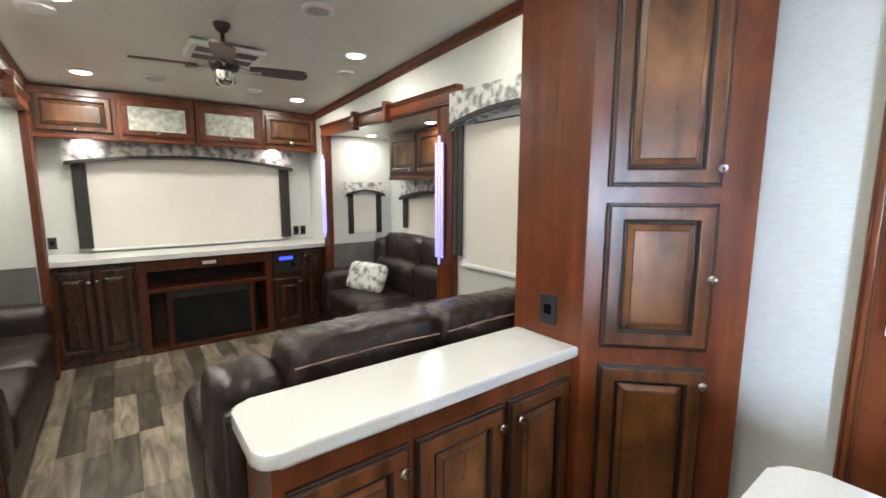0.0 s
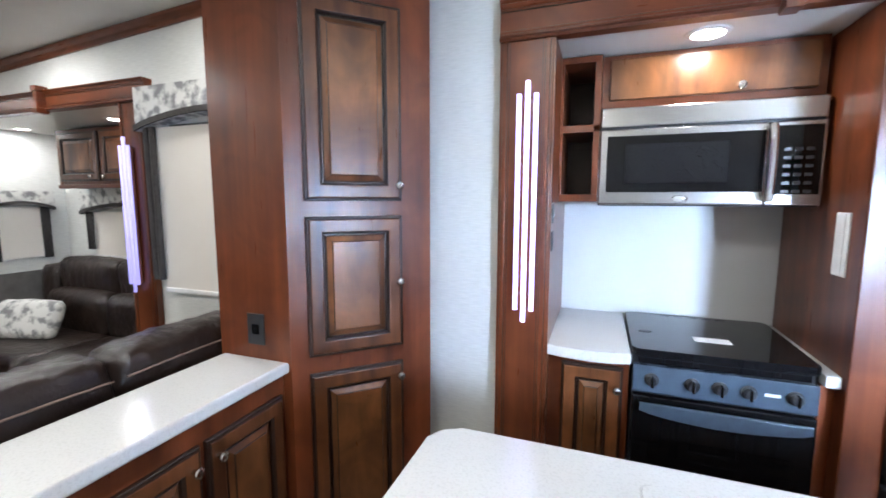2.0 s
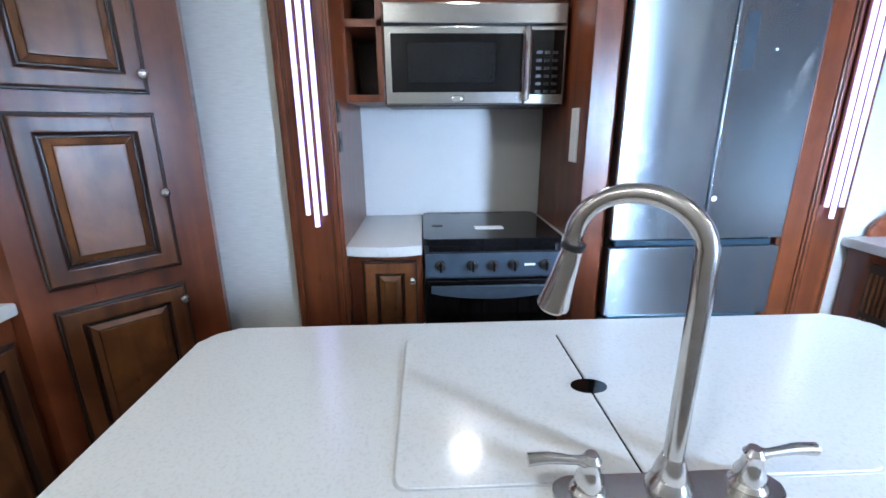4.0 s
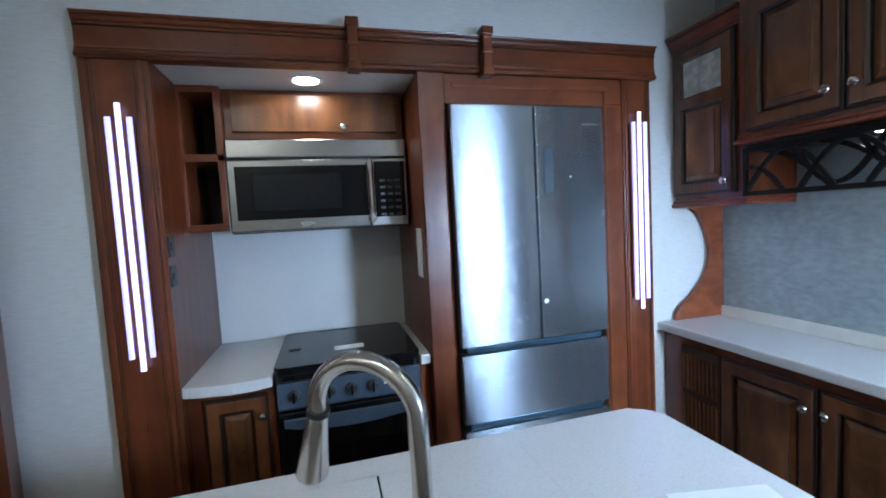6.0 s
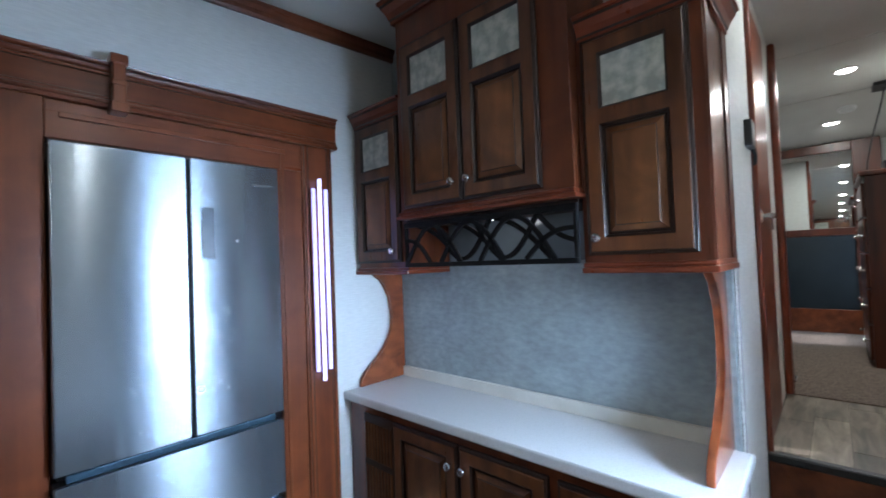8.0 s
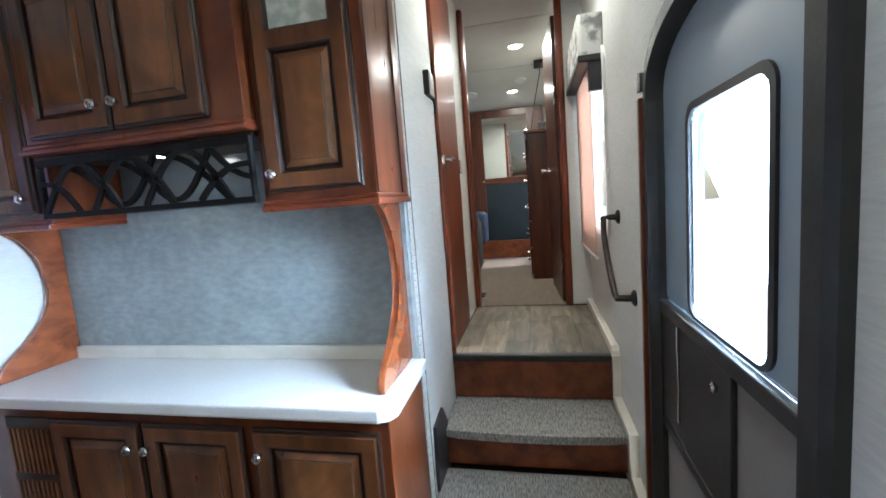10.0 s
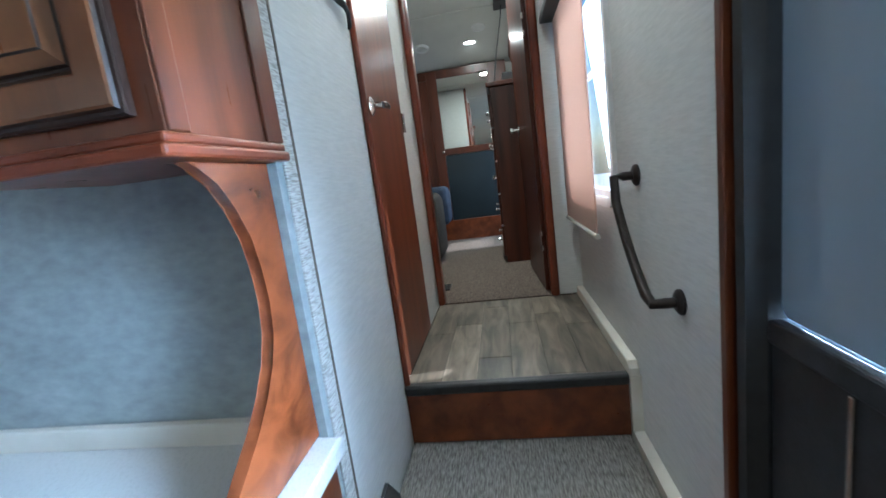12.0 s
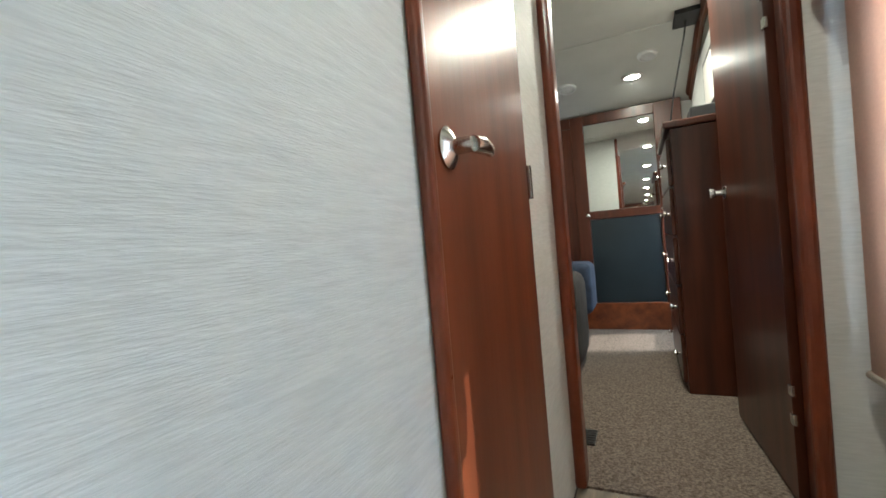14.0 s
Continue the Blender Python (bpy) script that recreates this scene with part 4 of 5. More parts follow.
for k in range(5):
    y = 0.500 + 0.195 * k
    for a, b, c, d, bow, x in ((0, 0.300, 1.505, 1.505, 0.150, 1.972), (0.06, 0.330, 1.660, 1.660, -0.145, 1.980), (0.02, 0.250, 1.506, 1.660, 0.030, 1.988)):
        lo_y, hi_y = y + a, y + b
        if lo_y >= 0.62 and hi_y <= 1.392:
            part("band", band(lo_y, hi_y, c, d, bow, x), IRON, t)
part("band", band(0.622, 0.80, 1.600, 1.506, 0.03, 1.972), IRON, t)
part("band", band(0.622, 0.76, 1.560, 1.660, -0.02, 1.980), IRON, t)
part("band", band(1.250, 1.390, 1.506, 1.600, 0.03, 1.972), IRON, t)
single("rack_puck_light", lathe([(0.002, 0), (0.030, 0), (0.030, 0.008), (0.024, 0.012), (0.002, 0.012)], toward((0, 0, -1), (2.10, 1.02, 1.676)), 18), LAMP, "small round LED puck light under the hutch", "light")

# ---- living room ----
def window_set(x0, x1, z0, z1, y, sign):
    """A covered window on a long wall: glass in the wall, shade, side panels and an arched printed valance."""
    s = -sign
    t = thing("window_treatment", ((x0 + x1) / 2, y, z0), "cream roller shade with dark side curtains and arched leaf-print valance", "blind")

    def span(a, b):
        return sorted((y + s * a, y + s * b))
    ya, yb = span(0.03, 0.036)
    part("shade", box((x0, ya, z0), (x1, yb, z1)), SHADE, t, "drawn cream shade")
    ya, yb = span(0.024, 0.042)
    part("hem_bar", box((x0, ya, z0 - 0.02), (x1, yb, z0 + 0.005), 0.004), PLASTIC, t)
    for a in (x0 - 0.05, x1 - 0.03):
        bm = bmesh.new()
        for k in range(4):
            tube([(a + 0.02 * k, y + s * (0.05 + 0.012 * (k % 2)), z0 + 0.05), (a + 0.02 * k, y + s * (0.05 + 0.012 * (k % 2)), z1)], 0.016, 8, bm)
        part("side_panel", bm, CHARCOAL, t, "dark pleated side curtain")
    n, w = 16, x1 - x0 + 0.16
    arch = [(x0 - 0.08 + w * i / n, z1 - 0.02 + 0.07 * math.sin(math.pi * i / n) ** 0.8) for i in range(n + 1)]
    ya, yb = span(0.0, 0.085)
    part("valance", prism(arch + [(x1 + 0.08, z1 + 0.20), (x0 - 0.08, z1 + 0.20)], ya, yb, "xzy"), PRINT, t, "grey leaf-print valance")
    ya, yb = span(0.083, 0.098)
    part("valance_edge", prism(arch + [(p[0], p[1] + 0.028) for p in reversed(arch)], ya, yb, "xzy"), CHARCOAL, t, "dark arched valance edge")
    return t


def glazing(name, x0, x1, z0, z1, y, label="clear window pane in a dark frame", mat=BLACK_MATT):
    t = thing(name, ((x0 + x1) / 2, y, z0), label, "window", kind="structure")
    bm = bmesh.new()
    for a, b in (((x0, y - 0.02, z0), (x1, y + 0.02, z0 + 0.025)), ((x0, y - 0.02, z1 - 0.025), (x1, y + 0.02, z1)), ((x0, y - 0.02, z0 + 0.025), (x0 + 0.025, y + 0.02, z1 - 0.025)), ((x1 - 0.025, y - 0.02, z0 + 0.025), (x1, y + 0.02, z1 - 0.025))):
        box(a, b, 0.002, bm=bm)
    part("window_frame", bm, mat, t)
    p = part("pane", box((x0 + 0.025, y - 0.003, z0 + 0.025), (x1 - 0.025, y + 0.003, z1 - 0.025)), GLASS, t)
    p.visible_shadow = False
    return t


glazing("window_1", -2.16, -1.38, 1.02, 1.86, NORTH + 0.03)
glazing("window_2", 3.00, 3.62, 1.24, 2.08, SOUTH - 0.03, "clear hall window pane in a white frame", PLASTIC)
glazing("window_3", 5.47, 6.025, 1.14, 1.62, SOUTH - 0.03)
window_set(-2.20, -1.34, 0.985, 1.84, NORTH, 1)

# rear wall: entertainment console, overhead cabinets, wide window
CX = -4.55
t = thing("entertainment_console", (-4.78, 0.64, 0), "stained console along the rear wall, coloured as in shade, with fireplace surround", "cabinet")
part("body_left", box((REAR + 0.002, SOUTH + 0.002, 0.0), (CX, 0.085, 0.838), 0.003), CONSOLE_SHADED, t)
part("body_right", box((REAR + 0.002, 1.19, 0.0), (CX, NORTH - 0.002, 0.838), 0.003), CONSOLE_SHADED, t)
part("fireplace_back", box((REAR + 0.002, 0.085, 0.0), (-4.85, 1.19, 0.838), 0.003), INSIDE, t)
for a, b in (((-4.86, 0.085, 0.0), (CX + 0.025, 0.15, 0.838)), ((-4.86, 1.125, 0.0), (CX + 0.025, 1.19, 0.838)), ((-4.86, 0.15, 0.735), (CX + 0.022, 1.125, 0.838)), ((-4.86, 0.15, 0.545), (CX + 0.022, 1.125, 0.58)), ((-4.86, 0.15, 0.0), (CX + 0.022, 1.125, 0.04)), ((-4.86, 0.28, 0.04), (CX + 0.01, 0.32, 0.545)), ((-4.86, 0.97, 0.04), (CX + 0.01, 1.01, 0.545))):
    part("surround_member", box(a, b, 0.003), DARK_WOOD, t)
part("label_tag", box((CX + 0.022, 0.58, 0.765), (CX + 0.026, 0.69, 0.795)), PLASTIC, t, "small white tag")
for y, w, k in ((SOUTH + 0.02, 0.27, (0.245, 0.62)), (-0.205, 0.27, (0.025, 0.62))):
    panel_door("door", t, (1, 0, 0), (CX + 0.001, y, 0.08), w, 0.71, k, mats=(CONSOLE_SHADED, CONSOLE_SHADED))
panel_door("door", t, (1, 0, 0), (CX + 0.001, 1.20, 0.06), 0.29, 0.48, (0.26, 0.44), mats=(CONSOLE_SHADED, CONSOLE_SHADED))
panel_door("door", t, (1, 0, 0), (CX + 0.001, 1.50, 0.06), 0.26, 0.75, (0.03, 0.70), mats=(CONSOLE_SHADED, CONSOLE_SHADED))
t = thing("electric_fireplace", (-4.7, 0.645, 0.04), "black glass-fronted electric fireplace, switched off", "fireplace")
part("case", box((-4.84, 0.322, 0.042), (CX - 0.01, 0.968, 0.543), 0.006), BLACK_MATT, t)
part("glass_front", box((CX - 0.012, 0.335, 0.06), (CX - 0.002, 0.955, 0.47), 0.003), BLACK, t)
t = thing("stereo_unit", (-4.6, 1.345, 0.60), "black stereo with a blue lit display", "stereo")
part("case", box((-4.7, 1.215, 0.60), (CX + 0.012, 1.475, 0.79), 0.004), BLACK_MATT, t)
part("display", box((CX + 0.012, 1.27, 0.735), (CX + 0.016, 1.40, 0.765)), BLUE, t, "blue lit display")
part("dial", lathe([(0.025, 0), (0.025, 0.01), (0.02, 0.014)], toward((1, 0, 0), (CX + 0.012, 1.40, 0.68)), 18), BLACK, t)
single("console_worktop", prism([(REAR + 0.002, SOUTH + 0.002), (CX + 0.04, SOUTH + 0.002), (CX + 0.05, 0.3), (CX + 0.05, 1.0), (CX + 0.04, NORTH - 0.002), (REAR + 0.002, NORTH - 0.002)], 0.840, 0.885, bev=0.006), QUARTZ,
       "long white worktop on the rear console", "worktop")
for k, (y, w) in enumerate(((SOUTH + 0.004, 0.55), (0.054, 0.57), (0.634, 0.57), (1.214, 0.56))):
    t = thing("overhead_cabinet", (-4.85, y + w / 2, 1.86), "stained overhead cabinet with a seeded glass door" if k in (1, 2) else "stained overhead cabinet with a raised-panel door", "cabinet", "overhead cabinets on the rear wall")
    fx = -4.70 if k in (1, 2) else -4.73
    part("body", box((REAR + 0.002, y, 1.87), (fx, y + w, 2.246), 0.003), WOOD, t)
    if k in (1, 2):
        m = facing((1, 0, 0), (fx + 0.001, y + 0.03, 1.90))
        bm = bmesh.new()
        for a, b in (((0, -0.02, 0), (w - 0.06, 0, 0.045)), ((0, -0.02, 0.245), (w - 0.06, 0, 0.29)), ((0, -0.02, 0.045), (0.045, 0, 0.245)), ((w - 0.105, -0.02, 0.045), (w - 0.06, 0, 0.245))):
            box(a, b, 0.004, m, bm)
        d = part("door", bm, WOOD_H, t)
        part("pane", box((0.045, -0.01, 0.045), (w - 0.105, -0.004, 0.245), 0, m), SEEDY, d, "antiqued patterned glass pane")
        part("knob", lathe([(0.007, 0), (0.006, 0.01), (0.013, 0.018), (0.014, 0.024), (0.006, 0.03)], toward((1, 0, 0), m @ Vector((w / 2 - 0.03, -0.02, 0.022))), 14), NICKEL, d, "satin nickel knob")
    else:
        panel_door("door", t, (1, 0, 0), (fx + 0.001, y + 0.03, 1.90), w - 0.06, 0.29, ((w - 0.06) / 2, 0.02), stile=0.04)
    part("light_rail", box((fx - 0.02, y, 1.845), (fx + 0.012, y + w, 1.872), 0.006), WOOD_H, t)
# rear window dressing
t = thing("rear_window_treatment", (-4.96, 0.62, 0.92), "wide cream roller shade with arched print valance and dark drapes", "blind")
part("shade", box((-4.965, -0.21, 0.915), (-4.958, 1.46, 1.72)), SHADE, t, "drawn cream shade")
part("hem_bar", box((-4.972, -0.21, 0.898), (-4.950, 1.46, 0.918), 0.004), PLASTIC, t)
n = 20
arch = [(-0.33 + 1.88 * i / n, 1.645 + 0.085 * math.sin(math.pi * i / n) ** 0.9) for i in range(n + 1)]
part("valance", prism(arch + [(1.55, 1.86), (-0.33, 1.86)], REAR + 0.004, -4.87, "yzx"), PRINT, t, "grey leaf-print valance")
part("valance_edge", prism(arch + [(p[0], p[1] + 0.03) for p in reversed(arch)], -4.872, -4.858, "yzx"), CHARCOAL, t, "dark arched valance edge")
for y in (-0.275, 1.435):
    bm = bmesh.new()
    for k in range(4):
        tube([(-4.93 + 0.012 * (k % 2), y + 0.022 * k, 0.93), (-4.93 + 0.012 * (k % 2), y + 0.022 * k, 1.68)], 0.017, 8, bm)
    part("drape", bm, CHARCOAL, t, "dark pleated drape")
for y in (-0.36, 1.56):
    area("valance_lamp", look((-4.86, y * 0.8 + 0.1, 1.835), (-4.99, y * 0.8 + 0.1, 1.3)), 0.05, 0.05, 0.7, (1.0, 0.92, 0.80), "DISK")
    m = toward((0, 0, -1), (-4.84, y * 0.8 + 0.1, 1.868))
    lt = thing("under_cabinet_light", (-4.84, y * 0.8 + 0.1, 1.85), "small round LED light under the overhead cabinet", "light", "under-cabinet lights")
    part("body", lathe([(0.04, 0), (0.04, 0.010), (0.034, 0.012)], m, 18), PLASTIC, lt)
    part("lens", lathe([(0.002, 0.0118), (0.034, 0.0118), (0.03, 0.015), (0.002, 0.016)], m, 18), LAMP, lt)
for y in (-0.47, 1.60, 1.68):
    wall_plate("wall_outlet", "black outlet plate on the rear wall", (1, 0, 0), (REAR, y - 0.03, 0.935), 0.06, 0.10, BLACK_MATT, 1)


# sofas
PIPING = surface("brown_piping", (0.14, 0.09, 0.07), (0.20, 0.135, 0.105), 40, rough=(0.5, 0.6), bump=0)


def sofa(label, m, width, depth=0.90, backs=2, rise=1.0):
    """A leather sofa: local x along it, -y its front, z up."""
    t = thing("leather_sofa", m @ Vector((width / 2, 0, 0)), label, "sofa")
    arm = 0.20
    part("base", box((0.02, -depth * 0.47, 0.06), (width - 0.02, depth * 0.46, 0.26), 0.02, m), LEATHER, t)
    for k in range(4):
        x, y = (0.08, width - 0.08)[k % 2], (-depth * 0.4, depth * 0.4)[k // 2]
        part("foot", box((x - 0.025, y - 0.025, 0), (x + 0.025, y + 0.025, 0.07), 0.004, m), BLACK_MATT, t)
    for a in (0, width - arm):
        part("arm", cushion((a, -depth * 0.48, 0.20), (a + arm, depth * 0.22, 0.63), 0.07, m), LEATHER, t, "padded leather arm")
        w = part("wing", cushion((a, depth * 0.22, 0.45), (a + arm - 0.004, depth * 0.46, 0.925 * rise), 0.05, m, 0.008, 0.03), LEATHER, t, "padded leather wing above the arm")
        part("seam", tube([m @ Vector((a + 0.02 + (arm - 0.05) * i / 8, depth * 0.47, 0.845 * rise)) for i in range(9)], 0.0035, 6), PIPING, w)
    w = (width - 2 * arm) / backs
    for k in range(backs):
        x = arm + w * k
        part("seat_cushion", cushion((x + 0.004, -depth * 0.5, 0.24), (x + w - 0.004, depth * 0.22, 0.46), 0.06, m), LEATHER, t, "padded leather seat")
        b = part("back_cushion", cushion((x + 0.004, depth * 0.12, 0.42), (x + w - 0.004, depth * 0.38, 0.76 * rise), 0.07, m), LEATHER, t, "padded leather back")
        part("headrest", cushion((x + 0.003, depth * 0.25, 0.72 * rise), (x + w - 0.003, depth * 0.455, 0.995 * rise), 0.055, m, 0.009, 0.022), LEATHER, b, "puffed leather headrest roll")
        pts = [m @ Vector((x + 0.02 + (w - 0.04) * i / 16, depth * 0.468 - 0.004 * noise.noise(Vector((i * 0.7, k, 0))), (0.925 + 0.006 * math.sin(math.pi * i / 16)) * rise)) for i in range(17)]
        part("seam", tube(pts, 0.0035, 6), PIPING, b, "brown piped seam")
    part("back_panel", box((0.02, depth * 0.40, 0.10), (width - 0.02, depth * 0.50, 0.86 * rise), 0.025, m), LEATHER, t)
    return t


# behind the peninsula, facing the rear
sofa("dark brown leather sofa standing behind the peninsula", facing((-1, 0, 0), (-1.745, 1.70, 0)), 1.535, 0.90, 2, rise=1.005)
# in the slide-out bays
sofa("dark brown leather sofa in the slide-out bay", facing((0, -1, 0), (-4.30, 2.02, 0)), 1.80, 0.86, 2)
sofa("dark brown leather recliner sofa in the opposite bay", facing((0, 1, 0), (-2.50, -0.805, 0)), 1.80, 0.74, 2)
m = facing((0.25, -1, 0), (-4.10, 1.80, 0.47)) @ Matrix.Rotation(radians(-24), 4, "X")
single("throw_pillow", cushion((0, -0.05, 0), (0.48, 0.05, 0.27), 0.045, m), PRINT, "light leaf-print pillow on the sofa", "pillow")

# bay interiors: overhead cabinets and windows
t = thing("bay_overhead_cabinet", (-3.4, 2.35, 1.55), "stained overhead cabinets in the slide-out bay", "cabinet")
part("body", box((-3.93, 2.22, 1.57), (-2.425, 2.478, 1.985), 0.003), WOOD, t)
for k in range(3):
    panel_door("door", t, (0, -1, 0), (-3.90 + 0.485 * k, 2.219, 1.60), 0.46, 0.36, (0.40 if k % 2 == 0 else 0.06, 0.03), stile=0.045)
part("light_rail", box((-3.93, 2.205, 1.545), (-2.425, 2.235, 1.575), 0.006), WOOD_H, t)
window_set(-3.95, -3.0, 1.0, 1.36, 2.48, 1)
t = thing("bay_end_window_treatment", (-4.35, 2.12, 0.95), "small cream shade with dark curtains and print valance", "blind")
part("shade", box((-4.350, 1.97, 0.99), (-4.344, 2.30, 1.40)), SHADE, t)
for y in (1.955, 2.29):
    bm = bmesh.new()
    for k in range(3):
        tube([(-4.335, y + 0.018 * k, 0.98), (-4.335, y + 0.018 * k, 1.40)], 0.014, 8, bm)
    part("side_panel", bm, CHARCOAL, t)
arch = [(1.90 + 0.46 * i / 12, 1.375 + 0.05 * math.sin(math.pi * i / 12) ** 0.8) for i in range(13)]
part("valance", prism(arch + [(2.36, 1.53), (1.90, 1.53)], -4.358, -4.29, "yzx"), PRINT, t, "grey leaf-print valance")
part("valance_edge", prism(arch + [(p[0], p[1] + 0.025) for p in reversed(arch)], -4.292, -4.28, "yzx"), CHARCOAL, t)
single("bay_wainscot", box((-4.36, 1.79, 0.0), (-4.352, 2.48, 0.88)), GREY_WALL, "dark grey lower lining of the slide-out bay", "panel", kind="structure")
single("bay_wainscot_south", box((-4.36, -1.19, 0.0), (-4.352, -0.51, 0.88)), GREY_WALL, "dark grey lower lining of the opposite bay", "panel", kind="structure")

# ceiling fan and ceiling fittings
FAN = Vector((-2.88, 0.55, 2.108))
t = thing("ceiling_fan", FAN, "dark bronze ceiling fan with four wooden blades at rest", "ceiling fan")
zc = ceiling_height(FAN.x)
part("canopy", lathe([(0.045, 0), (0.045, 0.012), (0.03, 0.04), (0.014, 0.05)], toward((0, 0, -1), (FAN.x, FAN.y, zc + 0.002)), 24), BRONZE, t)
part("rod", tube([(FAN.x, FAN.y, zc - 0.05), (FAN.x, FAN.y, FAN.z + 0.08)], 0.011), BRONZE, t)
part("motor", lathe([(0.02, 0.085), (0.06, 0.075), (0.078, 0.055), (0.082, 0.03), (0.07, 0.008), (0.05, 0.0)], Matrix.Translation(FAN), 28), BRONZE, t, "bronze motor housing")
part("switch_cap", lathe([(0.05, 0.002), (0.052, -0.01), (0.044, -0.03), (0.046, -0.05), (0.034, -0.068), (0.012, -0.078)], Matrix.Translation(FAN), 24), NICKEL, t, "satin nickel cap under the motor")
for k in range(4):
    r = Matrix.Translation(FAN) @ Matrix.Rotation(radians(78 + 90 * k), 4, "Z") @ Matrix.Rotation(radians(-10), 4, "X") @ Matrix.Diagonal((0.87, 1, 1, 1))
    b = part("blade", prism([(0.15, -0.042), (0.26, -0.054), (0.46, -0.062), (0.505, -0.05), (0.52, 0.0), (0.505, 0.05), (0.46, 0.062), (0.26, 0.054), (0.15, 0.042)], 0.02, 0.028, m=r), DARK_WOOD, t, "dark wooden blade")
    part("blade_iron", tube([r @ Vector((0.08, 0, 0.03)), r @ Vector((0.13, 0, 0.012)), r @ Vector((0.22, 0, 0.018))], [0.012, 0.01, 0.014], 8), NICKEL, b)


def ceiling_grille(name, x, y, w, d, label, rings=0):
    z = ceiling_height(x)
    t = thing(name, (x, y, z), label, "vent")
    if rings:
        m = toward((0.058 if x < 2.2 else -0.235 if x > 5.2 else 0, 0, -1), (x, y, z + 0.001))
        part("rim", lathe([(w * 0.72, 0), (w, 0), (w * 0.96, 0.012), (w * 0.74, 0.016), (w * 0.72, 0)], m, 26), PLASTIC, t)
        part("backing", lathe([(0.002, 0.003), (w * 0.75, 0.003), (w * 0.74, 0.006), (0.002, 0.006)], m, 26), GREY_WALL, t)
        for k in range(5):
            yy = w * 0.6 * (k - 2) / 2.4
            h = math.sqrt(max(0, (w * 0.72) ** 2 - yy ** 2))
            part("slat", box((-h, yy - 0.0035, 0.008), (h, yy + 0.0035, 0.013), 0, m), PLASTIC, t)
    else:
        part("cover", box((x - w, y - d, z - 0.03), (x + w, y + d, z + 0.004), 0.012), PLASTIC, t)
        for s in (-1, 1):
            part("grille", box((x + s * w * 0.5 - w * 0.3, y - d * 0.8, z - 0.034), (x + s * w * 0.5 + w * 0.3, y + d * 0.8, z - 0.029)), GREY_WALL, t)
    return t


ceiling_grille("air_vent", -2.43, 0.93, 0.085, 0, "round white ceiling air vent with slats", 5)
ceiling_grille("air_vent", -4.15, 0.30, 0.075, 0, "round white ceiling air vent with slats", 5)
ceiling_grille("air_vent", -4.15, 1.02, 0.065, 0, "round white ceiling air vent with slats", 5)
ceiling_grille("air_vent", -3.15, -0.24, 0.08, 0, "round white ceiling air vent with slats", 5)
ceiling_grille("air_conditioner_cover", -3.32, 0.64, 0.17, 0.22, "white air conditioner cover on the ceiling")
ceiling_grille("ceiling_speaker", -3.3, 1.48, 0.06, 0, "small round white ceiling speaker", 5)

# ---- entry, steps and hall ----
t = thing("entry_door", (1.84, -0.54, 0), "dark framed entry door with a bright rounded window", "door")


def arched(x0, x1, z0, zs, rise, n=18):
    """An outline with a low elliptical arch on top."""
    cx, hw = (x0 + x1) / 2, (x1 - x0) / 2
    return [(x0, z0), (x1, z0)] + [(cx + hw * math.cos(math.pi * i / n), zs + rise * math.sin(math.pi * i / n) ** 0.75) for i in range(n + 1)]


lo = [[Vector((p[0], y, p[1])) for p in lp] for lp, y in ((arched(1.43, 2.245, 0.012, 1.70, 0.20), -0.56), (arched(1.43, 2.245, 0.012, 1.70, 0.20), -0.482), (arched(1.445, 2.232, 0.03, 1.695, 0.188), -0.474), (arched(1.485, 2.207, 0.06, 1.68, 0.165), -0.474), (arched(1.495, 2.197, 0.07, 1.675, 0.16), -0.50), (arched(1.495, 2.197, 0.07, 1.675, 0.16), -0.56))]
part("frame", loft(lo + [lo[0]], cap0=False, cap1=False, smooth=True), surface("dark_bronze_frame", (0.012, 0.012, 0.012), (0.022, 0.022, 0.022), 20, rough=(0.5, 0.65), bump=0.03, metal=0.0), t, "dark arched door frame")
# blue-grey puts the backlight and the window's glow into the skin's colour
DOOR_SKIN = surface("backlit_blue_grey_skin", (0.25, 0.32, 0.38), (0.28, 0.355, 0.42), 2, rough=(0.30, 0.34), bump=0)


def slab_with_window(outer, inner, y0, y1):
    return loft([[Vector((p[0], y, p[1])) for p in lp] for lp, y in ((outer, y0), (outer, y1), (inner, y1), (inner, y0), (outer, y0))], cap0=False, cap1=False)


leaf = part("door_leaf", slab_with_window(rounded(1.497, 2.195, 1.125, 1.83, 0.02, 8), rounded(1.64, 1.99, 1.135, 1.61, 0.035, 8), -0.548, -0.518), DOOR_SKIN, t, "upper door leaf coloured blue-grey for the window's glow")
part("window_bead", slab_with_window(rounded(1.622, 2.008, 1.128, 1.628, 0.045, 8), rounded(1.640, 1.990, 1.135, 1.61, 0.035, 8), -0.522, -0.512), BLACK_MATT, leaf, "dark window bead")
pane = part("pane", box((1.64, -0.536, 1.135), (1.99, -0.532, 1.61)), GLASS, leaf, "bright window pane")
pane.visible_shadow = False
low = part("lower_leaf", box((1.497, -0.548, 0.07), (2.195, -0.518, 1.12), 0.004), DOOR_SKIN, t)
part("mesh_panel", box((1.51, -0.518, 0.09), (2.18, -0.510, 1.085), 0.003), surface("grey_door_mesh", (0.19, 0.18, 0.17), (0.25, 0.24, 0.225), 300, rough=(0.6, 0.8), bump=0.2), low, "grey insect mesh")
slider = part("slider_panel", box((1.755, -0.510, 0.775), (2.188, -0.500, 1.090), 0.004), BLACK_MATT, low, "black sliding latch cover")
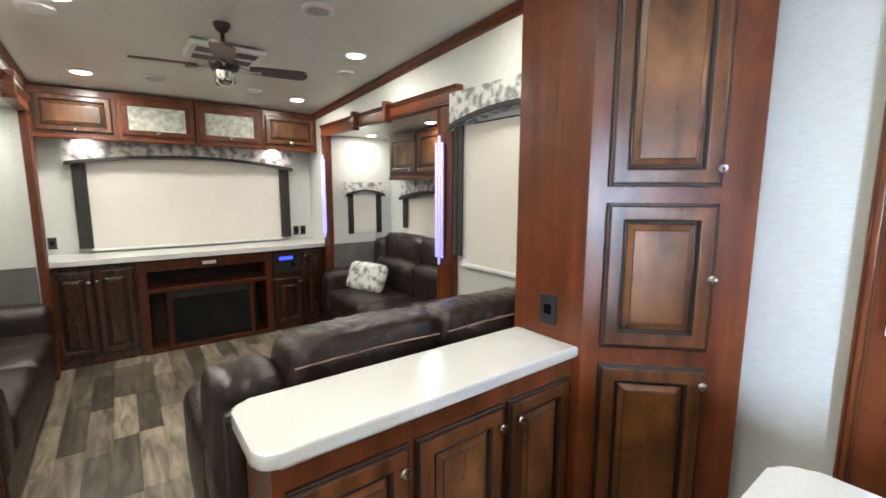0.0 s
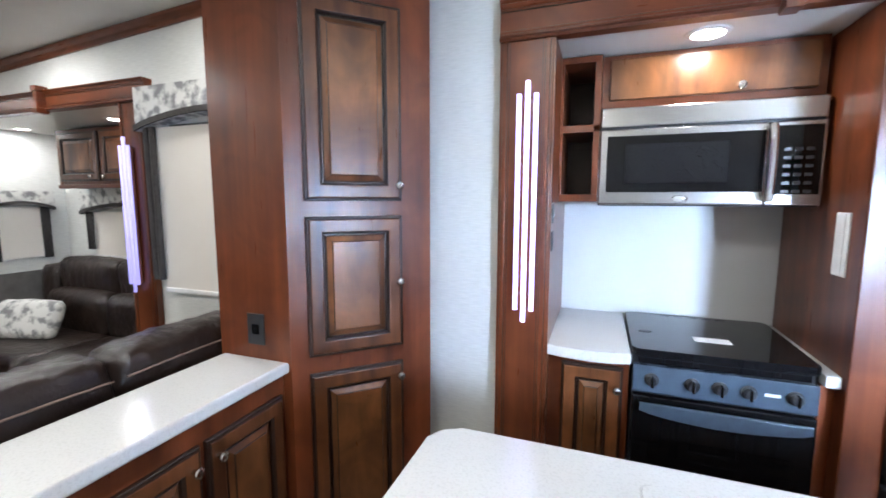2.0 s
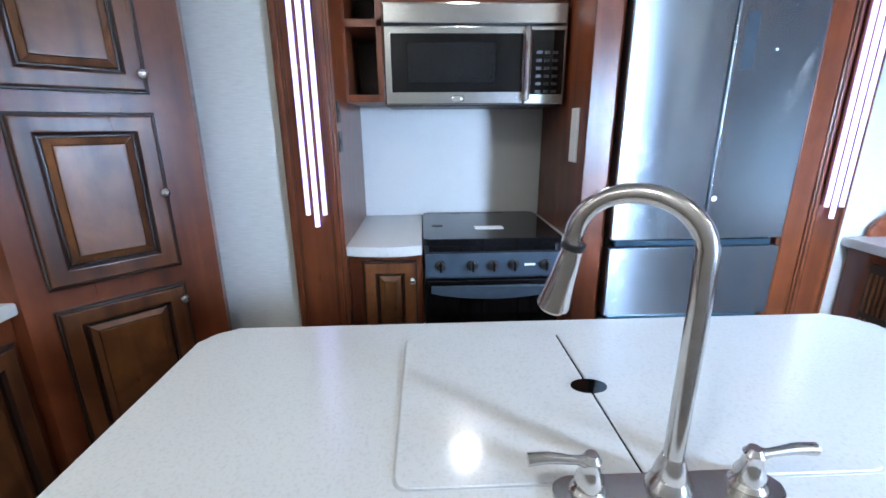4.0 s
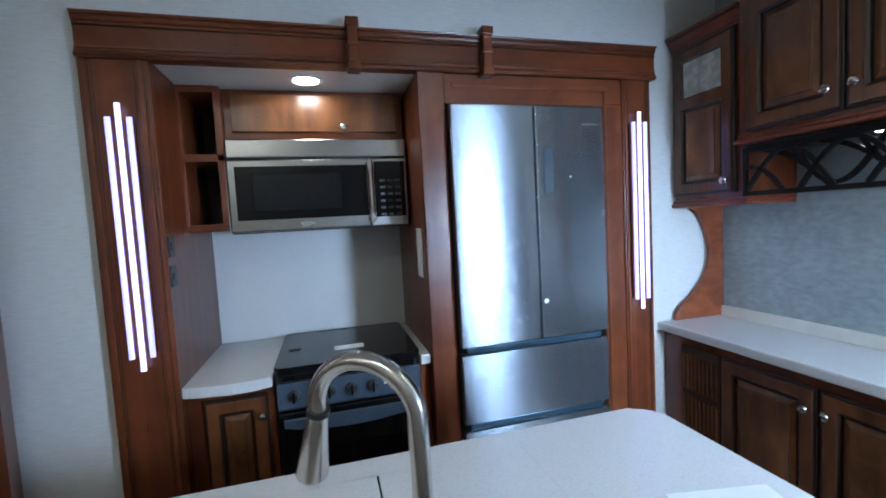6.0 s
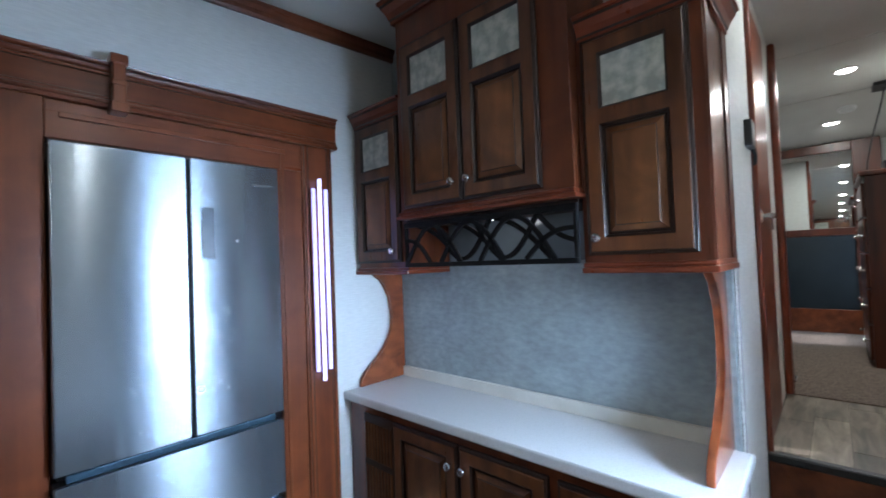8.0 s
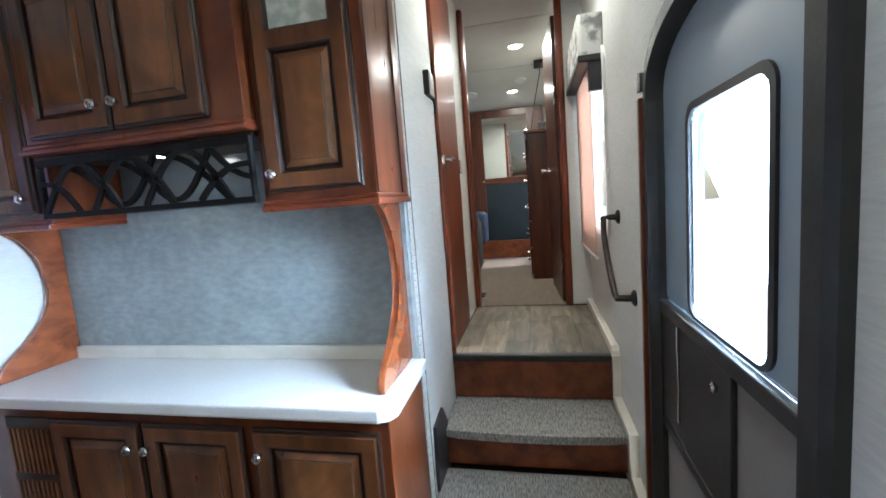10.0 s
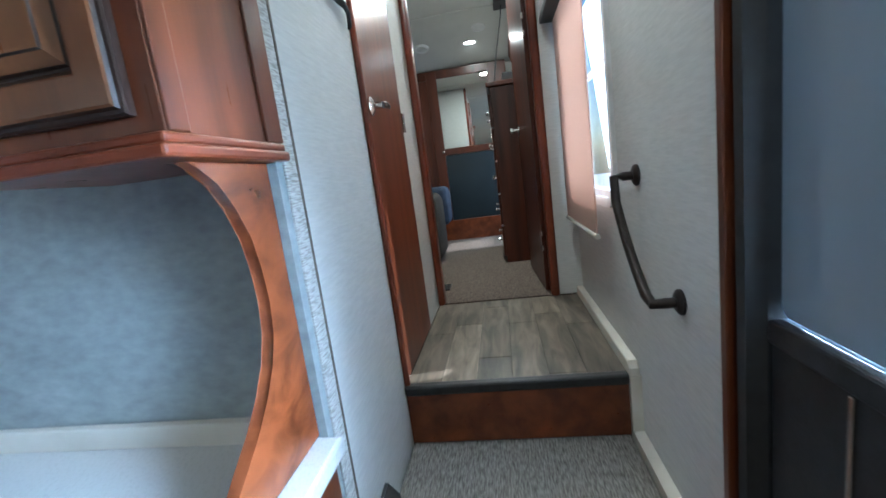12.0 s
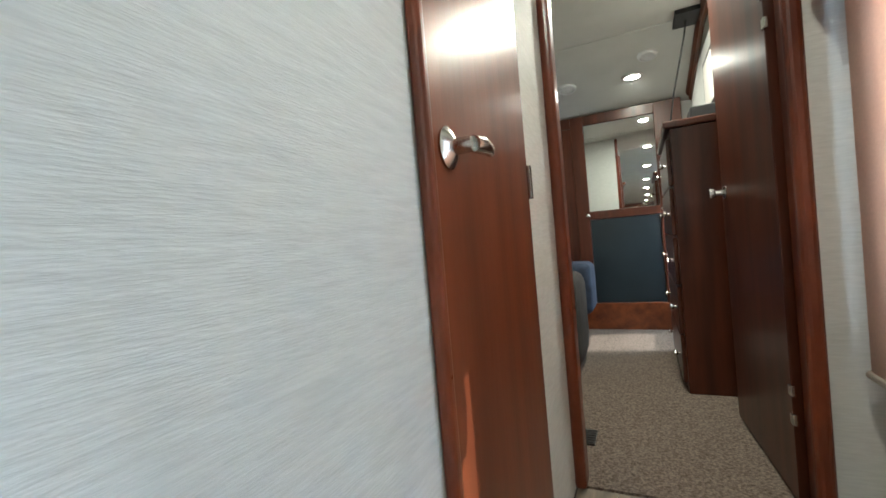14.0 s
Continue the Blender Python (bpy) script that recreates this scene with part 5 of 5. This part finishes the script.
part("top_rail", box((1.50, -0.518, 1.084), (2.192, -0.496, 1.122), 0.005), BLACK_MATT, low, "black door rail")
part("bottom_rail", box((1.505, -0.510, 0.745), (2.188, -0.498, 0.776), 0.004), BLACK_MATT, low)
part("side_rail", box((1.735, -0.510, 0.10), (1.757, -0.498, 1.086), 0.003), BLACK_MATT, low)
part("grip", box((2.031, -0.501, 0.83), (2.038, -0.494, 1.085), 0.002), NICKEL, slider, "thin metal grip")
part("latch_knob", lathe([(0.004, 0.0), (0.010, 0.004), (0.012, 0.010), (0.006, 0.014)], toward((0, 1, 0), (1.80, -0.500, 1.035)), 14), NICKEL, slider)
part("hinge", box((2.240, -0.50, 1.715), (2.266, -0.466, 1.77), 0.003), NICKEL, t)
part("edge_trim", box((2.247, -0.50, 0.02), (2.268, -0.466, 1.70), 0.003), WOOD, t, "thin stained edge trim")

t = thing("steps", (2.5, -0.1, 0), "carpeted steps with stained risers up to the hall", "stairs", kind="structure")
for x, z, x2, zb in ((2.525, 0.488, 2.862, 0.33), (2.20, 0.33, 2.53, 0.165), (1.90, 0.165, 2.21, 0.0)):
    part("riser", box((x + 0.03, SOUTH + 0.035, zb), (x + 0.05, 0.268, z - 0.02), 0.002), WOOD_H, t, "stained wood riser")
    bow = [(x + 0.02 * (2 * i / 12 - 1) ** 2, SOUTH + 0.035 + (0.268 - SOUTH - 0.035) * i / 12) for i in range(13)]
    part("tread", prism(bow + [(x2, 0.268), (x2, SOUTH + 0.035)], z - 0.035, z, bev=0.012), STEP_CARPET, t, "grey carpeted tread with a rounded nose")
    part("core", box((x + 0.05, SOUTH + 0.035, max(0, zb - 0.0)), (2.86, 0.268, z - 0.036)), INSIDE, t)
part("top_riser", box((2.853, SOUTH + 0.035, 0.488), (2.873, 0.268, DECK - 0.03), 0.002), WOOD_H, t, "stained top riser")
part("nosing", box((2.838, SOUTH + 0.035, DECK - 0.03), (2.875, 0.268, DECK + 0.006), 0.008), BLACK_MATT, t, "black rubber stair nosing")
single("baseboard_hall_south", prism([(2.85, DECK - 0.02), (3.76, DECK - 0.02), (3.76, DECK + 0.04), (2.87, DECK + 0.04), (2.85, DECK + 0.02)], SOUTH, SOUTH + 0.034, "xzy", bev=0.006), TRIM_CREAM, "cream baseboard along the hall platform", "trim", kind="structure")
single("step_side_trim", prism([(2.15, 0.0), (2.86, 0.0), (2.86, 0.70), (2.838, 0.70), (2.838, 0.51), (2.52, 0.51), (2.50, 0.35), (2.20, 0.35), (2.18, 0.185), (2.15, 0.185)], SOUTH, SOUTH + 0.034, "xzy"), TRIM_CREAM, "cream side panel beside the steps", "trim", kind="structure")
single("wall_border_strip", box((2.293, 0.2645, 0.0), (2.338, 0.2695, 2.655), 0.001), WEAVE, "coarse grey woven border at the wall corner", "trim", kind="structure")
single("wall_joint_strip", box((2.3405, 0.2635, 0.0), (2.3480, 0.272, 2.66), 0.002), surface("brown_joint", (0.10, 0.080, 0.062), (0.15, 0.125, 0.10), 20, rough=(0.5, 0.7), bump=0.05), "dark joint strip on the hall wall corner", "trim", kind="structure")
single("step_side_vent", prism([(2.36, 0.0), (2.60, 0.0), (2.60, 0.50), (2.52, 0.60), (2.385, 0.585)], 0.255, 0.268, "xzy", bev=0.004), BLACK_MATT, "black panel beside the steps", "panel", kind="structure")

t = thing("grab_handle", (2.65, SOUTH, 1.05), "dark bronze grab bar fixed to the hall wall", "grab bar")
a, b = Vector((2.780, SOUTH, 1.328)), Vector((2.512, SOUTH, 1.046))
o = Vector((0, 0.065, 0))
c0, c1 = a + o + Vector((0.0, 0, -0.04)), b + o + Vector((0.025, 0, 0.005))
mid = [c0.lerp(c1, u) + Vector((0.010, 0, -0.014)) * math.sin(math.pi * u) for u in (0.1, 0.25, 0.4, 0.55, 0.7, 0.85, 0.97)]
pts = [a + o * 0.1, a + o * 0.6, a + o * 0.95] + mid + [b + o * 0.95, b + o * 0.6, b + o * 0.1]
part("bar", tube(pts, 0.0125, 12), BRONZE, t)
for q in (a, b):
    part("flange", lathe([(0.03, 0), (0.03, 0.006), (0.022, 0.012), (0.016, 0.014)], toward((0, 1, 0), q), 18), BRONZE, t)

t = thing("hall_window_treatment", (3.3, SOUTH, 1.1), "peach roller shade half drawn over a bright window", "blind")
part("shade", box((3.07, -0.447, 1.12), (3.70, -0.442, 2.10)), PEACH, t, "sunlit peach shade")
part("hem_bar", tube([(3.06, -0.444, 1.115), (3.71, -0.444, 1.115)], 0.010, 8), TRIM_CREAM, t, "cream hem bar")
part("valance", prism(rounded(3.02, 3.72, SOUTH, -0.39, 0.02), 2.06, 2.24), PRINT, t, "grey leaf-print valance box")
part("valance_edge", box((3.015, SOUTH, 2.03), (3.725, -0.385, 2.062), 0.006), BLACK_MATT, t)
part("side_bracket", box((3.02, SOUTH, 1.90), (3.05, -0.43, 2.03), 0.004), BLACK_MATT, t)

t = thing("hall_window_rim", (3.31, SOUTH, 1.2), "pale grey rounded rim of the hall window", "window", kind="structure")
part("rim", slab_with_window(rounded(2.972, 3.648, 1.212, 2.108, 0.10, 8), rounded(3.004, 3.616, 1.244, 2.076, 0.075, 8), SOUTH - 0.004, SOUTH + 0.014), PLASTIC, t)
part("sash_bar", box((3.0, SOUTH - 0.04, 1.70), (3.62, SOUTH - 0.02, 1.722), 0.003), PLASTIC, t)

# bathroom door on the hall's side
t = thing("bathroom_door", (3.16, 0.27, DECK), "stained wooden bathroom door, shut, with a nickel handle", "door")
part("slab", box((2.872, 0.262, DECK + 0.01), (3.406, 0.30, 2.555), 0.003), surface("reddish_veneer", (0.105, 0.0255, 0.0100), (0.185, 0.0470, 0.0180), 2.5, (5, 5, 0.25), 6, (0.30, 0.42), 0.0, 60, coat=0.05, spec=0.3), t)
bm = box((2.852, 0.250, DECK), (2.873, 0.27, 2.58), 0.007, seg=3)
part("edge_trim", bm, RED_TRIM, t)
h = part("handle_rose", lathe([(0.030, 0), (0.031, 0.004), (0.022, 0.010), (0.012, 0.014), (0.011, 0.04)], toward((0, -1, 0), (2.935, 0.262, 1.645)), 20), NICKEL, t, "nickel handle rose")
part("lever", tube([(2.935, 0.222, 1.645), (2.955, 0.218, 1.646), (2.985, 0.216, 1.644), (3.0, 0.220, 1.642)], [0.012, 0.013, 0.009, 0.007], 12), NICKEL, h, "nickel lever")
single("door_bumper", box((3.395, 0.252, 1.60), (3.409, 0.262, 1.68), 0.002), NICKEL, "small nickel strike plate", "hardware")
t = thing("thermostat", (2.76, 0.262, 1.88), "small black control panel on the hall wall", "thermostat")
part("case", box((2.69, 0.245, 1.90), (2.79, 0.271, 2.00), 0.004), BLACK_MATT, t)
part("hook", tube([(2.79, 0.264, 1.905), (2.798, 0.254, 1.898), (2.803, 0.250, 1.880), (2.808, 0.252, 1.850), (2.811, 0.258, 1.842)], [0.006, 0.008, 0.007, 0.007, 0.005], 8), BLACK_MATT, t)

# bedroom doorway and open door
t = thing("bedroom_door_frame", (3.78, -0.04, DECK), "stained wooden door casing", "door frame", kind="structure")
part("jamb", box((3.735, 0.235, DECK), (3.815, 0.272, 2.655), 0.015, seg=3), RED_TRIM, t)
part("jamb", box((3.735, -0.378, DECK), (3.815, -0.335, 2.655), 0.015, seg=3), RED_TRIM, t)
t = thing("bedroom_door", (4.1, -0.32, DECK), "dark wooden bedroom door standing open", "door")
m = Matrix.Translation((3.82, -0.345, DECK + 0.015)) @ Matrix.Rotation(radians(3.5), 4, "Z")
part("slab", box((0.0, 0.0, 0.0), (0.60, 0.03, 1.84), 0.003, m), DARK_WOOD, t)
for z in (0.22, 0.30, 1.30, 1.38):
    part("hinge", box((-0.012, 0.024, z), (0.012, 0.034, z + 0.03), 0.002, m), NICKEL, t, "nickel hinge")
k = part("handle", lathe([(0.025, 0), (0.025, 0.004), (0.012, 0.010), (0.011, 0.035), (0.02, 0.04), (0.02, 0.055)], toward((0, 1, 0), m @ Vector((0.54, 0.03, 0.90))), 18), NICKEL, t, "nickel door handle")

# ---- bedroom ----
t = thing("chest_of_drawers", (5.0, -0.30, DECK), "tall dark wooden chest of drawers against the wall", "dresser")
part("body", box((4.655, SOUTH + 0.004, DECK + 0.006), (5.45, -0.125, 1.955), 0.004), DARK_WOOD, t)
part("top", box((4.64, SOUTH + 0.004, 1.955), (5.465, -0.10, 1.99), 0.008), DARK_WOOD, t)
for k in range(5):
    z = DECK + 0.05 + 0.235 * k
    d = part("drawer", box((4.68, -0.126, z), (5.425, -0.106, z + 0.225), 0.006), DARK_WOOD, t)
    for x in (4.80, 5.30):
        part("knob", lathe([(0.007, 0), (0.006, 0.01), (0.014, 0.018), (0.014, 0.026), (0.006, 0.03)], toward((0, 1, 0), (x, -0.106, z + 0.11)), 14), NICKEL, d)
single("black_box", box((4.70, -0.365, 1.991), (4.86, -0.22, 2.05), 0.006), BLACK_MATT, "small black box on the chest of drawers", "box")
t = thing("picture_frame", (5.07, -0.372, 2.10), "small dark framed picture on the bedroom wall", "picture")
part("frame", box((4.90, -0.372, 2.10), (5.25, -0.352, 2.40), 0.004), BLACK_MATT, t)
part("print", box((4.93, -0.353, 2.13), (5.22, -0.350, 2.37)), SHADE, t)
part_cable = [(5.15, -0.28, 2.645), (5.155, -0.265, 2.55), (5.17, -0.235, 2.42), (5.21, -0.20, 2.27), (5.28, -0.175, 2.12), (5.36, -0.17, 1.993)]
single("hanging_cable", tube(part_cable, 0.005, 6), BLACK_MATT, "black cable hanging from a ceiling plate to the chest", "cable")
single("ceiling_plate", box((5.05, -0.34, 2.635), (5.25, -0.22, 2.66), 0.003), BLACK_MATT, "black ceiling mounting plate", "bracket")
ceiling_grille("air_vent", 5.63, 0.45, 0.07, 0, "round white ceiling air vent with slats", 5)
ceiling_grille("smoke_detector", 5.45, -0.085, 0.06, 0, "round white smoke detector on the ceiling", 5)

t = thing("mirrored_wardrobe", (6.08, 0.15, DECK), "stained wardrobe across the end wall with mirror over dark panel", "wardrobe")
part("plinth", box((6.03, -0.30, DECK + 0.006), (6.138, 1.2, 0.92), 0.004), WOOD_H, t)
bm = box((6.03, 0.40, 0.92), (6.138, 0.50, 2.445), 0.004)
for a, b in (((6.03, -0.30, 0.92), (6.138, -0.115, 2.445)), ((6.03, -0.115, 1.60), (6.138, 0.40, 1.665)), ((6.03, -0.115, 2.365), (6.138, 0.40, 2.445)), ((6.03, 0.50, 2.36), (6.138, 1.2, 2.445))):
    box(a, b, 0.004, bm=bm)
part("frame", bm, DARK_WOOD, t)
part("mirror", box((6.045, -0.113, 1.667), (6.055, 0.398, 2.363)), MIRROR, t, "mirror panel")
part("dark_panel", box((6.045, -0.113, 0.922), (6.055, 0.398, 1.598)), TEAL_PANEL, t, "dark teal lower panel")
for y in (-0.13, 0.41):
    part("knob", lathe([(0.007, 0), (0.006, 0.01), (0.013, 0.018), (0.013, 0.025), (0.006, 0.03)], toward((-1, 0, 0), (6.03, y, 1.635)), 14), NICKEL, t)
part("side_door", box((6.04, 0.50, 0.92), (6.13, 1.2, 2.36), 0.004), DARK_WOOD, t)
t = thing("bed", (5.2, 1.05, DECK), "bed with grey-brown cover and a navy throw", "bed")
part("mattress", cushion((4.85, 0.48, DECK + 0.12), (5.85, 1.7, DECK + 0.50), 0.09), TAUPE, t)
part("cover", cushion((4.78, 0.385, DECK + 0.03), (5.30, 1.72, DECK + 0.56), 0.07), TAUPE, t, "grey-brown cover hanging over the side")
part("throw", cushion((5.28, 0.355, DECK + 0.26), (5.62, 1.72, DECK + 0.60), 0.05), NAVY, t, "navy folded throw")
part("base", box((4.9, 0.5, DECK + 0.006), (5.8, 1.7, DECK + 0.14)), DARK_WOOD, t)
t = thing("floor_register", (4.1, 0.33, DECK + 0.006), "bronze floor register in the carpet", "vent")
part("frame", box((4.03, 0.24, DECK + 0.004), (4.16, 0.30, DECK + 0.012), 0.002), BRONZE, t)
for k in range(6):
    part("slat", box((4.04 + 0.02 * k, 0.245, DECK + 0.011), (4.048 + 0.02 * k, 0.295, DECK + 0.014)), BLACK_MATT, t)


# ---- plank flooring, piece by piece ----
def planks(parent, x0, x1, y0, y1, z, width=0.15, length=0.92, along="x", gap=0.0008, seed=3):
    rng = random.Random(seed)
    shapes = {}
    u0, u1, v0, v1 = (x0, x1, y0, y1) if along == "x" else (y0, y1, x0, x1)
    v = v0
    while v < v1 - 0.01:
        w = min(width, v1 - v) - gap
        u = u0 - rng.random() * length
        while u < u1 - 0.01:
            a, b = max(u, u0), min(u + length, u1) - gap
            u += length
            if b - a < 0.02:
                continue
            key = (round(b - a, 3), round(w, 3))
            if key not in shapes:
                bm = box((0, 0, -0.004), (key[0], key[1], 0), 0.0012, seg=1)
                me = bpy.data.meshes.new("plank")
                bm.to_mesh(me)
                bm.free()
                me.materials.append(PLANK)
                if along == "y":
                    me.transform(Matrix(((0, 1, 0, 0), (1, 0, 0, 0), (0, 0, 1, 0), (0, 0, 0, 1))))
                    me.flip_normals()
                shapes[key] = me
            ob = new("plank", shapes[key])
            ob.parent = parent
            c = PLACE[parent]
            q = Vector((a, v, z)) if along == "x" else Vector((v, a, z))
            ob.matrix_parent_inverse = Matrix.Translation(-c)
            ob.location = q
        v += width


planks(bpy.data.objects["floor"], REAR + 0.4, 2.2, SOUTH, NORTH, 0.0, 0.125, 0.62, "x")
planks(bpy.data.objects["floor_hall"], 2.87, 3.758, SOUTH + 0.034, 0.268, DECK, 0.122, 0.60, "x", seed=8)
